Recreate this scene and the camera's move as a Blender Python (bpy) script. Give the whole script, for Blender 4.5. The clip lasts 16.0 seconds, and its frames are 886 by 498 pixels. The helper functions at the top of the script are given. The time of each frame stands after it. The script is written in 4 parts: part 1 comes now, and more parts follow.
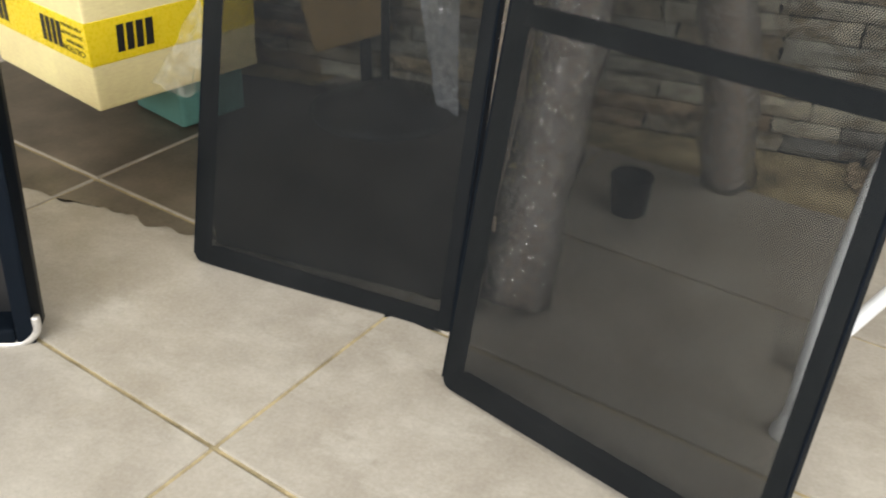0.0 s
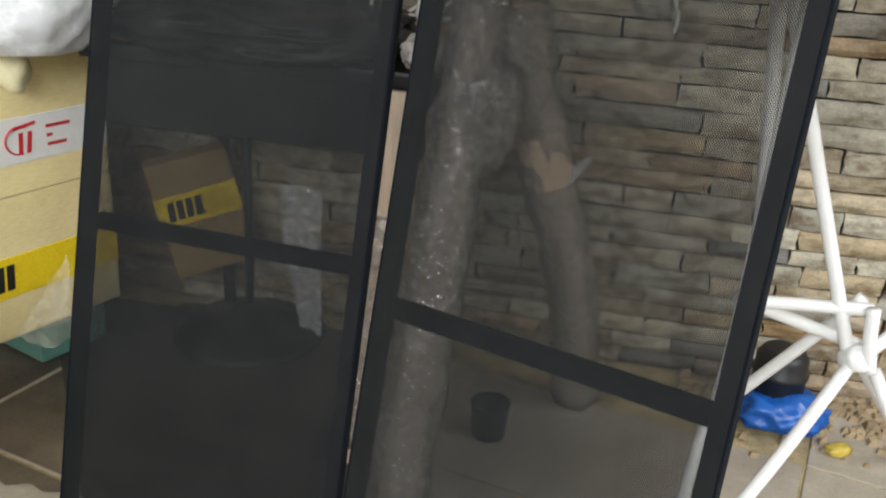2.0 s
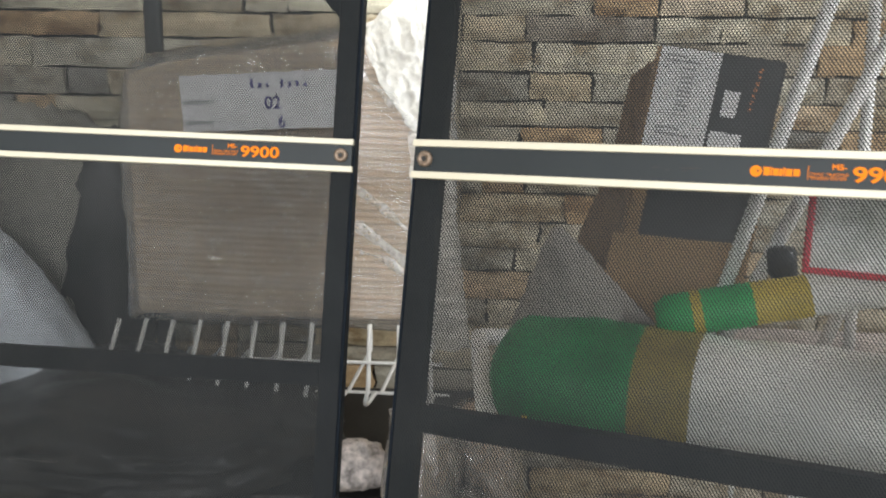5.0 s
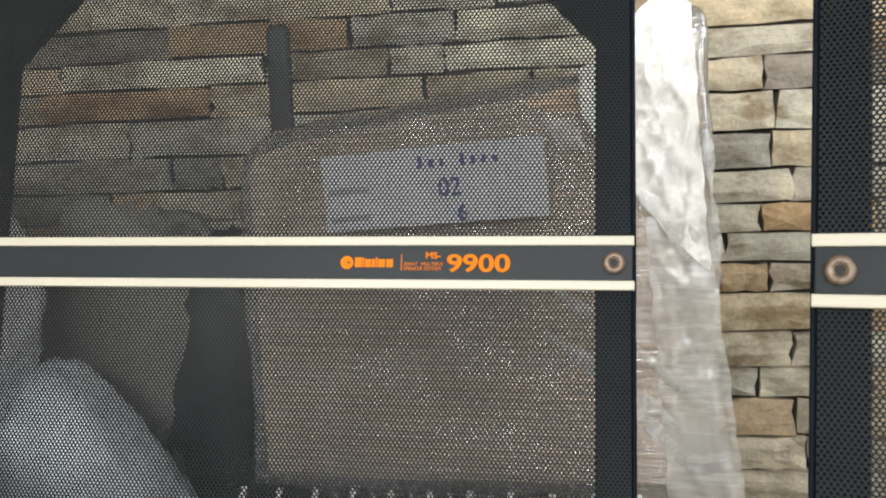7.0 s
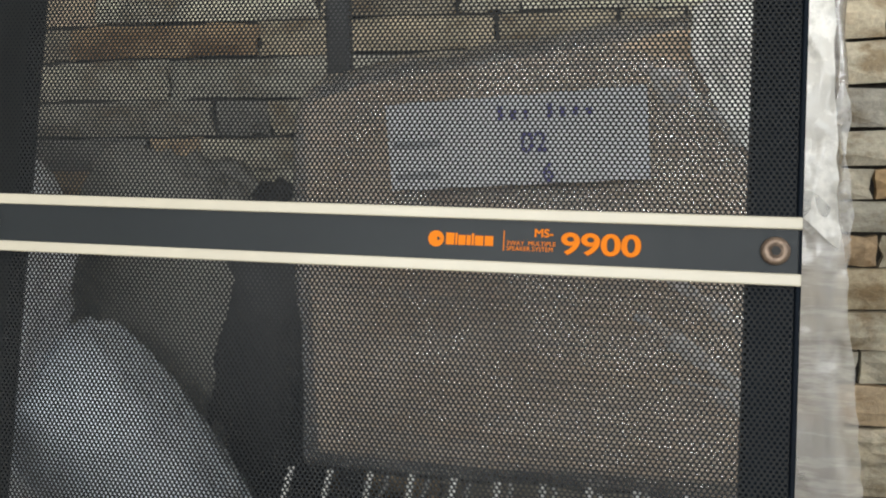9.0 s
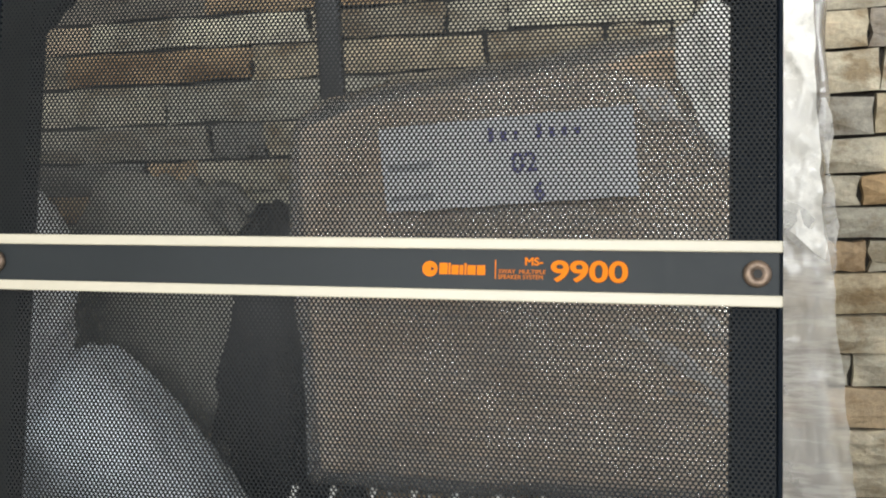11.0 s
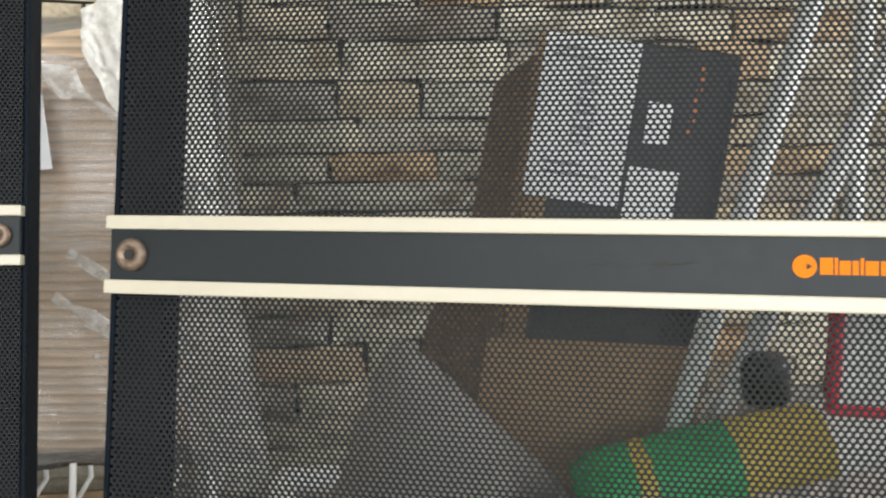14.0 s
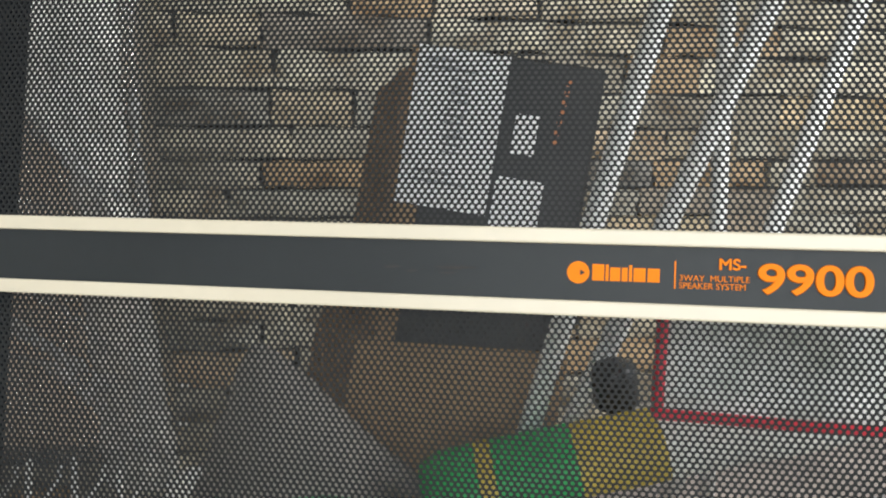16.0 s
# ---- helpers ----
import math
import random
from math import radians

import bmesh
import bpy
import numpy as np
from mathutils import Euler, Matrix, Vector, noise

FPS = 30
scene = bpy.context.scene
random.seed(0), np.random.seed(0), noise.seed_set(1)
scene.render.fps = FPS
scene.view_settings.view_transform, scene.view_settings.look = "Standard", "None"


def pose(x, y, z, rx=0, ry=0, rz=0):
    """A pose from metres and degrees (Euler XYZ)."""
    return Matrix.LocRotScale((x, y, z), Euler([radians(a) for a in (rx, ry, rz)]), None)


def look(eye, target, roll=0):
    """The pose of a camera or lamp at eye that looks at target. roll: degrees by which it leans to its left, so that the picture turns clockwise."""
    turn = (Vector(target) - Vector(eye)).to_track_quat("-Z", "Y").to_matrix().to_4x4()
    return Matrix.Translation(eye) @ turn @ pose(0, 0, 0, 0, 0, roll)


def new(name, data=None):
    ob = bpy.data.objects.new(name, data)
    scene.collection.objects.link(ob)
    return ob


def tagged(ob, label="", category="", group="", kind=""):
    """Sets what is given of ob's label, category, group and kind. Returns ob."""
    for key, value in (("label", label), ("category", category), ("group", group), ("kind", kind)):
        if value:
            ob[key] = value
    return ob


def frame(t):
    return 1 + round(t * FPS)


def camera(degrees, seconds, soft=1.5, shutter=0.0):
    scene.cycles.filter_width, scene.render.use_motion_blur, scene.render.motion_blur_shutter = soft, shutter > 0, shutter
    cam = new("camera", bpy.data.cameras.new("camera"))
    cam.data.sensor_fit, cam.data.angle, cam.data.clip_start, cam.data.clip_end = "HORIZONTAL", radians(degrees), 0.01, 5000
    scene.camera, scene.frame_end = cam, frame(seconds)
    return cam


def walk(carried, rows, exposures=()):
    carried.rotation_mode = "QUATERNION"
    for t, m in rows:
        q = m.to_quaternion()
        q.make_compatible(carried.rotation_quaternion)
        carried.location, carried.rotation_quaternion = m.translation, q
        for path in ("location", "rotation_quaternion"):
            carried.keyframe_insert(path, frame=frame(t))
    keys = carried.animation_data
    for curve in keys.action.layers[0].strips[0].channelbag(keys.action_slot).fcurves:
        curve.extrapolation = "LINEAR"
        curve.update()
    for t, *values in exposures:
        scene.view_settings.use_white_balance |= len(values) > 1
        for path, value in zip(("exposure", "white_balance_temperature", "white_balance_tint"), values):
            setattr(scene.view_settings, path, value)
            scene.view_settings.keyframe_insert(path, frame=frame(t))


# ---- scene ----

# ---------------------------------------------------------------- camera
LENS = 52.80
ROWS = [
    (0.0, 0.3314, -0.2017, 0.7833, 22.39, -31.88, -0.98),
    (0.5, 0.3392, -0.2520, 0.8319, 17.86, -31.48, -2.99),
    (1.0, 0.3067, -0.2561, 0.8772, 16.79, -30.20, -3.78),
    (1.5, 0.3115, -0.2218, 0.9213, 15.06, -26.56, -3.92),
    (2.0, 0.3082, -0.2076, 0.9759, 13.12, -22.67, -3.15),
    (2.5, 0.2960, -0.1981, 1.0245, 12.40, -19.14, -2.47),
    (3.0, 0.2651, -0.1683, 1.0532, 10.17, -16.29, -1.96),
    (3.2, 0.2736, -0.1480, 1.0700, 9.88, -15.16, -1.42),
    (5.3, 0.0901, 0.2248, 1.2162, 2.69, -9.77, -0.83),
    (5.5, 0.0665, 0.2766, 1.2186, 4.11, -7.66, -0.80),
    (6.0, 0.0101, 0.3681, 1.2259, 6.23, -5.70, 0.76),
    (6.5, -0.0348, 0.4399, 1.2044, 5.92, -5.54, 1.54),
    (7.0, -0.0387, 0.4870, 1.1906, 8.46, -6.15, 2.42),
    (7.5, -0.0662, 0.5297, 1.1796, 8.27, -7.71, 2.76),
    (8.0, -0.0824, 0.5656, 1.1933, 7.93, -10.16, 3.40),
    (8.5, -0.0814, 0.5786, 1.1941, 9.81, -10.48, 2.73),
    (9.0, -0.0943, 0.5840, 1.1951, 10.67, -9.54, 1.07),
    (9.2, -0.0929, 0.5815, 1.2000, 11.14, -9.40, 1.28),
    (11.3, -0.0875, 0.5690, 1.2110, 9.70, -9.25, 3.10),
    (11.5, -0.0786, 0.5642, 1.2119, 8.61, -9.31, 2.77),
    (12.0, -0.0343, 0.5307, 1.2206, 6.15, -9.46, 2.39),
    (12.5, 0.0171, 0.5098, 1.2212, 3.88, -9.79, 2.40),
    (13.0, 0.0594, 0.5033, 1.2103, 0.05, -10.79, 1.79),
    (13.2, 0.0783, 0.5072, 1.2075, -2.30, -11.12, 1.37),
    (13.5, 0.1112, 0.5182, 1.2018, -5.18, -10.93, 0.88),
    (14.0, 0.1442, 0.5159, 1.2034, -8.99, -10.81, 0.19),
    (14.5, 0.1637, 0.5141, 1.1968, -11.09, -10.59, -0.64),
    (15.0, 0.1862, 0.5031, 1.2026, -11.19, -11.02, -0.90),
    (15.5, 0.2033, 0.4962, 1.2039, -10.37, -10.91, -1.06),
    (16.0, 0.2156, 0.4895, 1.2041, -9.37, -10.20, -0.81),
]
cam = camera(LENS, 16.0, soft=2.0, shutter=0.2)
walk(cam, [(t, pose(x, y, z, 90 + pitch, roll, yaw)) for t, x, y, z, yaw, pitch, roll in ROWS],
     exposures=((0.0, 0.17), (1.0, 0.08), (1.5, 0.06), (2.5, -0.15), (3.2, -0.25), (5.3, 0.4), (5.5, 0.4), (6.0, -0.1), (6.5, -0.1), (7.0, 0.15),
                (7.5, -0.05), (8.0, 0.31), (8.5, 0.04), (9.0, -0.1), (11.5, 0.3), (12.0, 0.45), (12.5, -0.05), (13.0, -0.05), (13.5, 0.16), (14.0, 0.19), (14.5, -0.01), (16.0, 0.1)))

# ---------------------------------------------------------------- light
world = bpy.data.worlds.new("sky")
scene.world = world
world.use_nodes = True
wn = world.node_tree.nodes
sky = wn.new("ShaderNodeTexSky")
sky.sky_type, sky.sun_disc = "NISHITA", False
sky.sun_elevation, sky.sun_rotation = radians(48), radians(150)
wn["Background"].inputs["Strength"].default_value = 0.12
world.node_tree.links.new(sky.outputs[0], wn["Background"].inputs["Color"])


def area(name, m, sx, sz, watts, colour):
    data = bpy.data.lights.new(name, "AREA")
    data.shape, data.size, data.size_y, data.energy, data.color = "RECTANGLE", sx, sz, watts, colour
    ob = new(name, data)
    ob.matrix_world = m
    return ob


# daylight through the wide shop-front opening behind the camera, and the window in the side wall
area("daylight_front", look((-0.2, -2.95, 2.25), (-0.1, 1.4, 0.6)), 3.6, 1.1, 190, (0.945, 0.973, 0.985))
area("daylight_side", look((2.72, 0.1, 2.38), (0.4, 0.7, 0.0)), 2.0, 0.7, 58, (0.945, 0.973, 0.985))

# ---------------------------------------------------------------- materials


class Nodes:
    """A small builder for one node material."""

    def __init__(self, name):
        self.mat = bpy.data.materials.new(name)
        self.mat.use_nodes = True
        self.t = self.mat.node_tree
        self.bsdf = self.t.nodes["Principled BSDF"]
        self.out = self.t.nodes["Material Output"]

    def add(self, kind, **props):
        n = self.t.nodes.new(kind)
        for k, v in props.items():
            setattr(n, k, v)
        return n

    def link(self, a, b):
        self.t.links.new(a, b)

    def coords(self, which="Object"):
        return self.add("ShaderNodeTexCoord").outputs[which]

    def noise(self, scale, detail=4.0, rough=0.55, vec=None, stretch=None):
        n = self.add("ShaderNodeTexNoise")
        n.inputs["Scale"].default_value, n.inputs["Detail"].default_value, n.inputs["Roughness"].default_value = scale, detail, rough
        vec = vec or self.coords()
        if stretch:
            m = self.add("ShaderNodeMapping")
            m.inputs["Scale"].default_value = stretch
            self.link(vec, m.inputs["Vector"])
            vec = m.outputs[0]
        self.link(vec, n.inputs["Vector"])
        return n.outputs["Fac"]

    def ramp(self, fac, *stops):
        n = self.add("ShaderNodeValToRGB")
        e = n.color_ramp.elements
        while len(e) < len(stops):
            e.new(0.5)
        for el, (p, c) in zip(e, stops):
            el.position, el.color = p, (*c, 1) if len(c) == 3 else c
        self.link(fac, n.inputs[0])
        return n.outputs[0]

    def mix(self, fac, a, b, blend="MIX"):
        n = self.add("ShaderNodeMix", data_type="RGBA", blend_type=blend)
        for sock, v in ((n.inputs["Factor"], fac), (n.inputs[6], a), (n.inputs[7], b)):
            if isinstance(v, (int, float)):
                sock.default_value = v
            elif isinstance(v, tuple):
                sock.default_value = (*v, 1)
            else:
                self.link(v, sock)
        return n.outputs[2]

    def math(self, op, a, b=0.0, c=None):
        n = self.add("ShaderNodeMath", operation=op)
        for sock, v in zip(n.inputs, (a, b) if c is None else (a, b, c)):
            if isinstance(v, (int, float)):
                sock.default_value = v
            else:
                self.link(v, sock)
        return n.outputs[0]

    def bump(self, height, strength=0.3, distance=0.002):
        n = self.add("ShaderNodeBump")
        n.inputs["Strength"].default_value, n.inputs["Distance"].default_value = strength, distance
        self.link(height, n.inputs["Height"])
        self.link(n.outputs[0], self.bsdf.inputs["Normal"])

    def set(self, colour=None, rough=None, metal=None, alpha=None, spec=None):
        for key, v in (("Base Color", colour), ("Roughness", rough), ("Metallic", metal), ("Alpha", alpha), ("Specular IOR Level", spec)):
            if v is None:
                continue
            if isinstance(v, (int, float)):
                self.bsdf.inputs[key].default_value = v
            elif isinstance(v, tuple):
                self.bsdf.inputs[key].default_value = (*v, 1)
            else:
                self.link(v, self.bsdf.inputs[key])
        return self


def plain(name, colour, rough=0.6, vary=0.18, scale=18.0, bump=0.15, fine=220.0, dist=0.0006, metal=0.0, spec=0.5, stretch=None):
    """Painted, moulded or fibrous surface: two scales of variation and a fine relief."""
    n = Nodes(name)
    lo = tuple(c * (1 - vary) for c in colour)
    hi = tuple(min(1, c * (1 + vary)) for c in colour)
    big = n.ramp(n.noise(scale, 5, stretch=stretch), (0.3, lo), (0.7, hi))
    small = n.noise(fine, 3, stretch=stretch)
    n.set(n.mix(0.25, big, n.ramp(small, (0.3, lo), (0.7, hi))), n.math("MULTIPLY_ADD", small, 0.16, rough - 0.08), metal, spec=spec)
    n.bump(small, bump, dist)
    return n.mat


def film(name, tint, veil, rough=0.1, wrinkle=14.0, strength=0.9, dist=0.012, bubbles=0.0, gloss=3.0, slant=False, crease=0.22, level=False):
    """Clear plastic film: see-through, with a thin milky veil, creases and a sharp gloss; with bubbles it is bubble wrap."""
    n = Nodes(name)
    vec = None
    if slant:  # folds pulled along one diagonal
        turn = n.add("ShaderNodeMapping")
        turn.inputs["Rotation"].default_value, turn.inputs["Scale"].default_value = (0, radians(-38), 0), (0.35, 1.0, 2.6)
        n.link(n.coords(), turn.inputs["Vector"])
        vec = turn.outputs[0]
    if level:  # pulled tight along the length, in short level wrinkles
        turn = n.add("ShaderNodeMapping")
        turn.inputs["Scale"].default_value = (0.30, 1.0, 3.2)
        n.link(n.coords(), turn.inputs["Vector"])
        vec = turn.outputs[0]
    creases = n.noise(wrinkle, 6, 0.6, vec=vec)
    fold = n.math("ABSOLUTE", n.math("SUBTRACT", creases, 0.5))
    height = fold
    if bubbles:
        v = n.add("ShaderNodeTexVoronoi", feature="SMOOTH_F1")
        v.inputs["Scale"].default_value = bubbles
        n.link(n.coords(), v.inputs["Vector"])
        height = n.math("ADD", n.math("MULTIPLY", fold, 0.5), n.math("MULTIPLY", v.outputs["Distance"], -0.4))
    bump = n.add("ShaderNodeBump")
    bump.inputs["Strength"].default_value, bump.inputs["Distance"].default_value = strength, dist
    n.link(height, bump.inputs["Height"])
    clear, milk, shine = n.add("ShaderNodeBsdfTransparent"), n.add("ShaderNodeBsdfDiffuse"), n.add("ShaderNodeBsdfGlossy")
    milk.inputs["Color"].default_value, shine.inputs["Roughness"].default_value = (*tint, 1), rough
    clear.inputs["Color"].default_value = (0.97, 0.97, 0.96, 1)
    for s in (milk, shine):
        n.link(bump.outputs[0], s.inputs["Normal"])
    amount = n.math("MULTIPLY_ADD", n.ramp(fold, (0.0, (1, 1, 1)), (0.07, (0, 0, 0))), crease, veil)
    body = n.add("ShaderNodeMixShader")
    n.link(amount, body.inputs[0])
    n.link(clear.outputs[0], body.inputs[1])
    n.link(milk.outputs[0], body.inputs[2])
    fr = n.add("ShaderNodeFresnel")
    fr.inputs["IOR"].default_value = 1.5
    n.link(bump.outputs[0], fr.inputs["Normal"])
    top = n.add("ShaderNodeMixShader")
    n.link(n.math("MINIMUM", n.math("MULTIPLY", fr.outputs[0], gloss), 0.9), top.inputs[0])
    n.link(body.outputs[0], top.inputs[1])
    n.link(shine.outputs[0], top.inputs[2])
    n.link(top.outputs[0], n.out.inputs["Surface"])
    return n.mat


def perforated():
    """Black-painted steel sheet, punched with staggered round holes at 3 mm."""
    n = Nodes("perforated_black_steel")
    sep = n.add("ShaderNodeSeparateXYZ")
    n.link(n.coords(), sep.inputs[0])
    p = 0.0027
    qz = n.math("DIVIDE", sep.outputs["Z"], p * 0.72)
    row = n.math("FLOOR", qz)
    off = n.math("MULTIPLY", n.math("FLOORED_MODULO", row, 2.0), 0.5)
    fx = n.math("SUBTRACT", n.math("FRACT", n.math("ADD", n.math("DIVIDE", sep.outputs["X"], p), off)), 0.5)
    fz = n.math("MULTIPLY", n.math("SUBTRACT", n.math("FRACT", qz), 0.5), 0.72)
    d2 = n.math("ADD", n.math("MULTIPLY", fx, fx), n.math("MULTIPLY", fz, fz))
    solid = n.math("GREATER_THAN", d2, 0.315 ** 2)
    dust = n.noise(9.0, 5, 0.6)
    n.set(n.ramp(dust, (0.3, (0.0105, 0.0120, 0.0132)), (0.75, (0.020, 0.0213, 0.0222))), 0.6, 0.0, solid, 0.12)
    return n.mat


def stone_mat():
    n = Nodes("split_slate_stone")
    rnd = n.add("ShaderNodeObjectInfo").outputs["Random"]
    isl = n.add("ShaderNodeNewGeometry").outputs["Random Per Island"]
    pick = n.math("FRACT", n.math("ADD", n.math("MULTIPLY", rnd, 7.31), n.math("MULTIPLY", isl, 3.17)))
    base = n.ramp(pick, (0.0, (0.28, 0.27, 0.245)), (0.16, (0.50, 0.46, 0.37)), (0.34, (0.37, 0.365, 0.33)), (0.5, (0.50, 0.41, 0.27)),
                  (0.63, (0.21, 0.21, 0.205)), (0.76, (0.40, 0.28, 0.16)), (0.88, (0.56, 0.54, 0.47)), (1.0, (0.36, 0.33, 0.26)))
    pos = n.add("ShaderNodeNewGeometry").outputs["Position"]
    veins = n.noise(16, 8, 0.65, vec=pos, stretch=(1.0, 1.0, 1.7))
    stain = n.ramp(veins, (0.36, (0.52, 0.42, 0.30)), (0.5, (1.06, 1.05, 1.02)), (0.68, (1.5, 1.48, 1.42)))
    grain = n.noise(190, 4, 0.7, vec=pos)
    c = n.mix(0.85, base, stain, "MULTIPLY")
    c = n.mix(0.35, c, n.ramp(grain, (0.3, (0.10, 0.095, 0.08)), (0.72, (0.55, 0.52, 0.45))), "OVERLAY")
    n.set(c, n.math("MULTIPLY_ADD", grain, 0.3, 0.55), spec=0.3)
    n.bump(n.math("ADD", n.math("MULTIPLY", veins, 1.4), n.math("MULTIPLY", grain, 0.35)), 0.75, 0.006)
    return n.mat


def tile_mat():
    n = Nodes("beige_stone_tile")
    rnd = n.add("ShaderNodeObjectInfo").outputs["Random"]
    pos = n.add("ShaderNodeNewGeometry").outputs["Position"]
    cloud = n.noise(6.5, 8, 0.66, vec=pos)
    streak = n.noise(11, 6, 0.7, vec=pos, stretch=(0.75, 1.25, 1.0))
    dust = n.noise(3.1, 6, 0.72, vec=pos)
    fine = n.noise(170, 3, 0.6, vec=pos)
    base = n.ramp(cloud, (0.28, (0.280, 0.240, 0.190)), (0.5, (0.410, 0.363, 0.300)), (0.72, (0.540, 0.490, 0.415)))
    base = n.mix(n.math("MULTIPLY", rnd, 0.3), base, (0.34, 0.285, 0.215))
    base = n.mix(n.ramp(streak, (0.50, (0, 0, 0)), (0.70, (0.55, 0.55, 0.55))), base, (0.60, 0.555, 0.48))
    base = n.mix(n.ramp(dust, (0.30, (0.5, 0.5, 0.5)), (0.46, (0, 0, 0))), base, (0.27, 0.22, 0.15))
    c = n.mix(0.2, base, n.ramp(fine, (0.3, (0.3, 0.27, 0.22)), (0.7, (0.58, 0.54, 0.48))))
    n.set(c, n.math("MULTIPLY_ADD", streak, 0.35, 0.25), spec=0.45)
    n.bump(n.math("ADD", cloud, n.math("MULTIPLY", fine, 0.2)), 0.3, 0.005)
    return n.mat


def card_mat(name, colour, ridges=0.0):
    """Corrugated cardboard; ridges: flutes a metre seen through the outer paper."""
    n = Nodes(name)
    fib = n.noise(60, 5, 0.6, stretch=(1, 1, 4))
    big = n.noise(7, 4)
    lo, hi = tuple(c * 0.8 for c in colour), tuple(min(1, c * 1.15) for c in colour)
    c = n.mix(0.4, n.ramp(big, (0.3, lo), (0.7, hi)), n.ramp(fib, (0.3, lo), (0.7, hi)))
    h = fib
    if ridges:
        sep = n.add("ShaderNodeSeparateXYZ")
        n.link(n.coords(), sep.inputs[0])
        warp = n.math("MULTIPLY_ADD", n.noise(5, 3), 0.006, sep.outputs["Z"])
        w = n.math("SINE", n.math("MULTIPLY", warp, ridges * 6.2832))
        c = n.mix(n.ramp(w, (0.25, (0, 0, 0)), (0.8, (0.7, 0.7, 0.7))), c, tuple(x * 0.6 for x in colour))
        h = w
    n.set(c, 0.8, spec=0.2)
    n.bump(h, 0.35, 0.002)
    return n.mat


M_FRAME = plain("black_painted_frame", (0.0045, 0.0072, 0.0115), 0.65, 0.2, 12, 0.2, 300, 0.0004, spec=0.07)
M_PERF = perforated()
M_BAR = plain("charcoal_plastic_strip", (0.017, 0.0205, 0.0225), 0.45, 0.15, 9, 0.05, 160, spec=0.15)
M_CREAM = plain("cream_plastic_trim", (0.44, 0.405, 0.32), 0.4, 0.06, 14, 0.05, 200)
M_ORANGE = plain("orange_print", (0.62, 0.165, 0.006), 0.6, 0.05, 40, 0.0, 200, spec=0.1)
M_RUST = plain("rusty_steel_bolt", (0.19, 0.14, 0.105), 0.5, 0.45, 260, 0.4, 700, 0.0006, metal=0.7)
M_PALEMETAL = plain("worn_pale_metal", (0.55, 0.52, 0.48), 0.4, 0.25, 60, 0.3, 300, 0.0005, metal=0.5)
M_SOCKET = plain("dark_bolt_socket", (0.01, 0.009, 0.008), 0.7)
M_STONE = stone_mat()
M_MORTAR = plain("dark_recessed_mortar", (0.035, 0.03, 0.024), 0.95, 0.4, 30, 0.8, 120, 0.004)
M_TILE = tile_mat()
M_GROUT = plain("yellowed_grout", (0.40, 0.32, 0.18), 0.9, 0.6, 13, 0.5, 150, 0.003)
M_PLASTER = plain("white_wall_paint", (0.72, 0.70, 0.66), 0.85, 0.06, 3, 0.2, 90, 0.002)
M_CARTON = card_mat("buff_yellow_carton", (0.95, 0.76, 0.39))
M_BROWN = card_mat("brown_cardboard", (0.36, 0.24, 0.135))
M_SHADECARD = card_mat("shaded_brown_cardboard", (0.20, 0.135, 0.085))
M_FLUTED = card_mat("fluted_brown_cardboard", (0.84, 0.65, 0.47), 124)
M_TAPE = plain("yellow_packing_tape", (0.90, 0.66, 0.02), 0.28, 0.05, 30, 0.1, 160)
M_TAPEW = plain("white_packing_tape", (0.78, 0.77, 0.75), 0.3, 0.05, 30, 0.1, 160)
M_INK = plain("black_ink", (0.012, 0.012, 0.012), 0.5)
M_INKRED = plain("red_ink", (0.55, 0.02, 0.03), 0.5)
M_INKBLUE = plain("violet_ink", (0.10, 0.09, 0.26), 0.5)
M_PAPER = plain("white_paper", (0.74, 0.74, 0.76), 0.8, 0.05, 14, 0.15, 140)
M_LABEL = plain("bright_label_paper", (0.86, 0.86, 0.88), 0.6, 0.03, 14, 0.1, 140)
M_DULLORANGE = plain("dull_orange_print", (0.42, 0.15, 0.05), 0.6)
M_PAPERGREY = plain("grey_paper_shade", (0.42, 0.42, 0.44), 0.8)
M_FILM = film("stretch_film", (0.93, 0.92, 0.90), 0.12, 0.10, 15, 0.9, 0.007, gloss=4.0, level=True, crease=0.16)
M_FOLD = film("doubled_stretch_film", (0.95, 0.93, 0.875), 0.70, 0.34, 30, 0.5, 0.004, gloss=2.0, crease=0.25)
M_TAIL = film("loose_stretch_film", (0.97, 0.94, 0.89), 0.30, 0.26, 22, 0.2, 0.004, gloss=1.5, crease=0.15, slant=True)
M_CREASE = film("twisted_stretch_film", (0.95, 0.945, 0.93), 0.24, 0.25, 20, 0.6, 0.010, gloss=1.5)
M_BUBBLE = film("bubble_wrap", (0.74, 0.67, 0.60), 0.26, 0.16, 26, 1.0, 0.016, bubbles=75.0, gloss=4.5)
M_STRIP = film("bubble_wrap_strip", (0.78, 0.80, 0.84), 0.48, 0.14, 26, 0.8, 0.010, bubbles=75.0, gloss=3.5)
M_BAG = film("white_plastic_bag", (0.80, 0.82, 0.85), 0.80, 0.35, 9, 0.35, 0.005, gloss=1.0)
M_SLACK = film("slack_bluish_bag", (0.72, 0.77, 0.83), 0.85, 0.4, 9, 0.5, 0.006, gloss=0.8)
M_CLEARBAG = film("clear_plastic_bag", (0.88, 0.84, 0.70), 0.10, 0.12, 10, 0.5, 0.006, gloss=1.8, crease=0.2)
M_WHITE = plain("white_powder_coat", (0.80, 0.80, 0.79), 0.3, 0.05, 12, 0.05, 160)
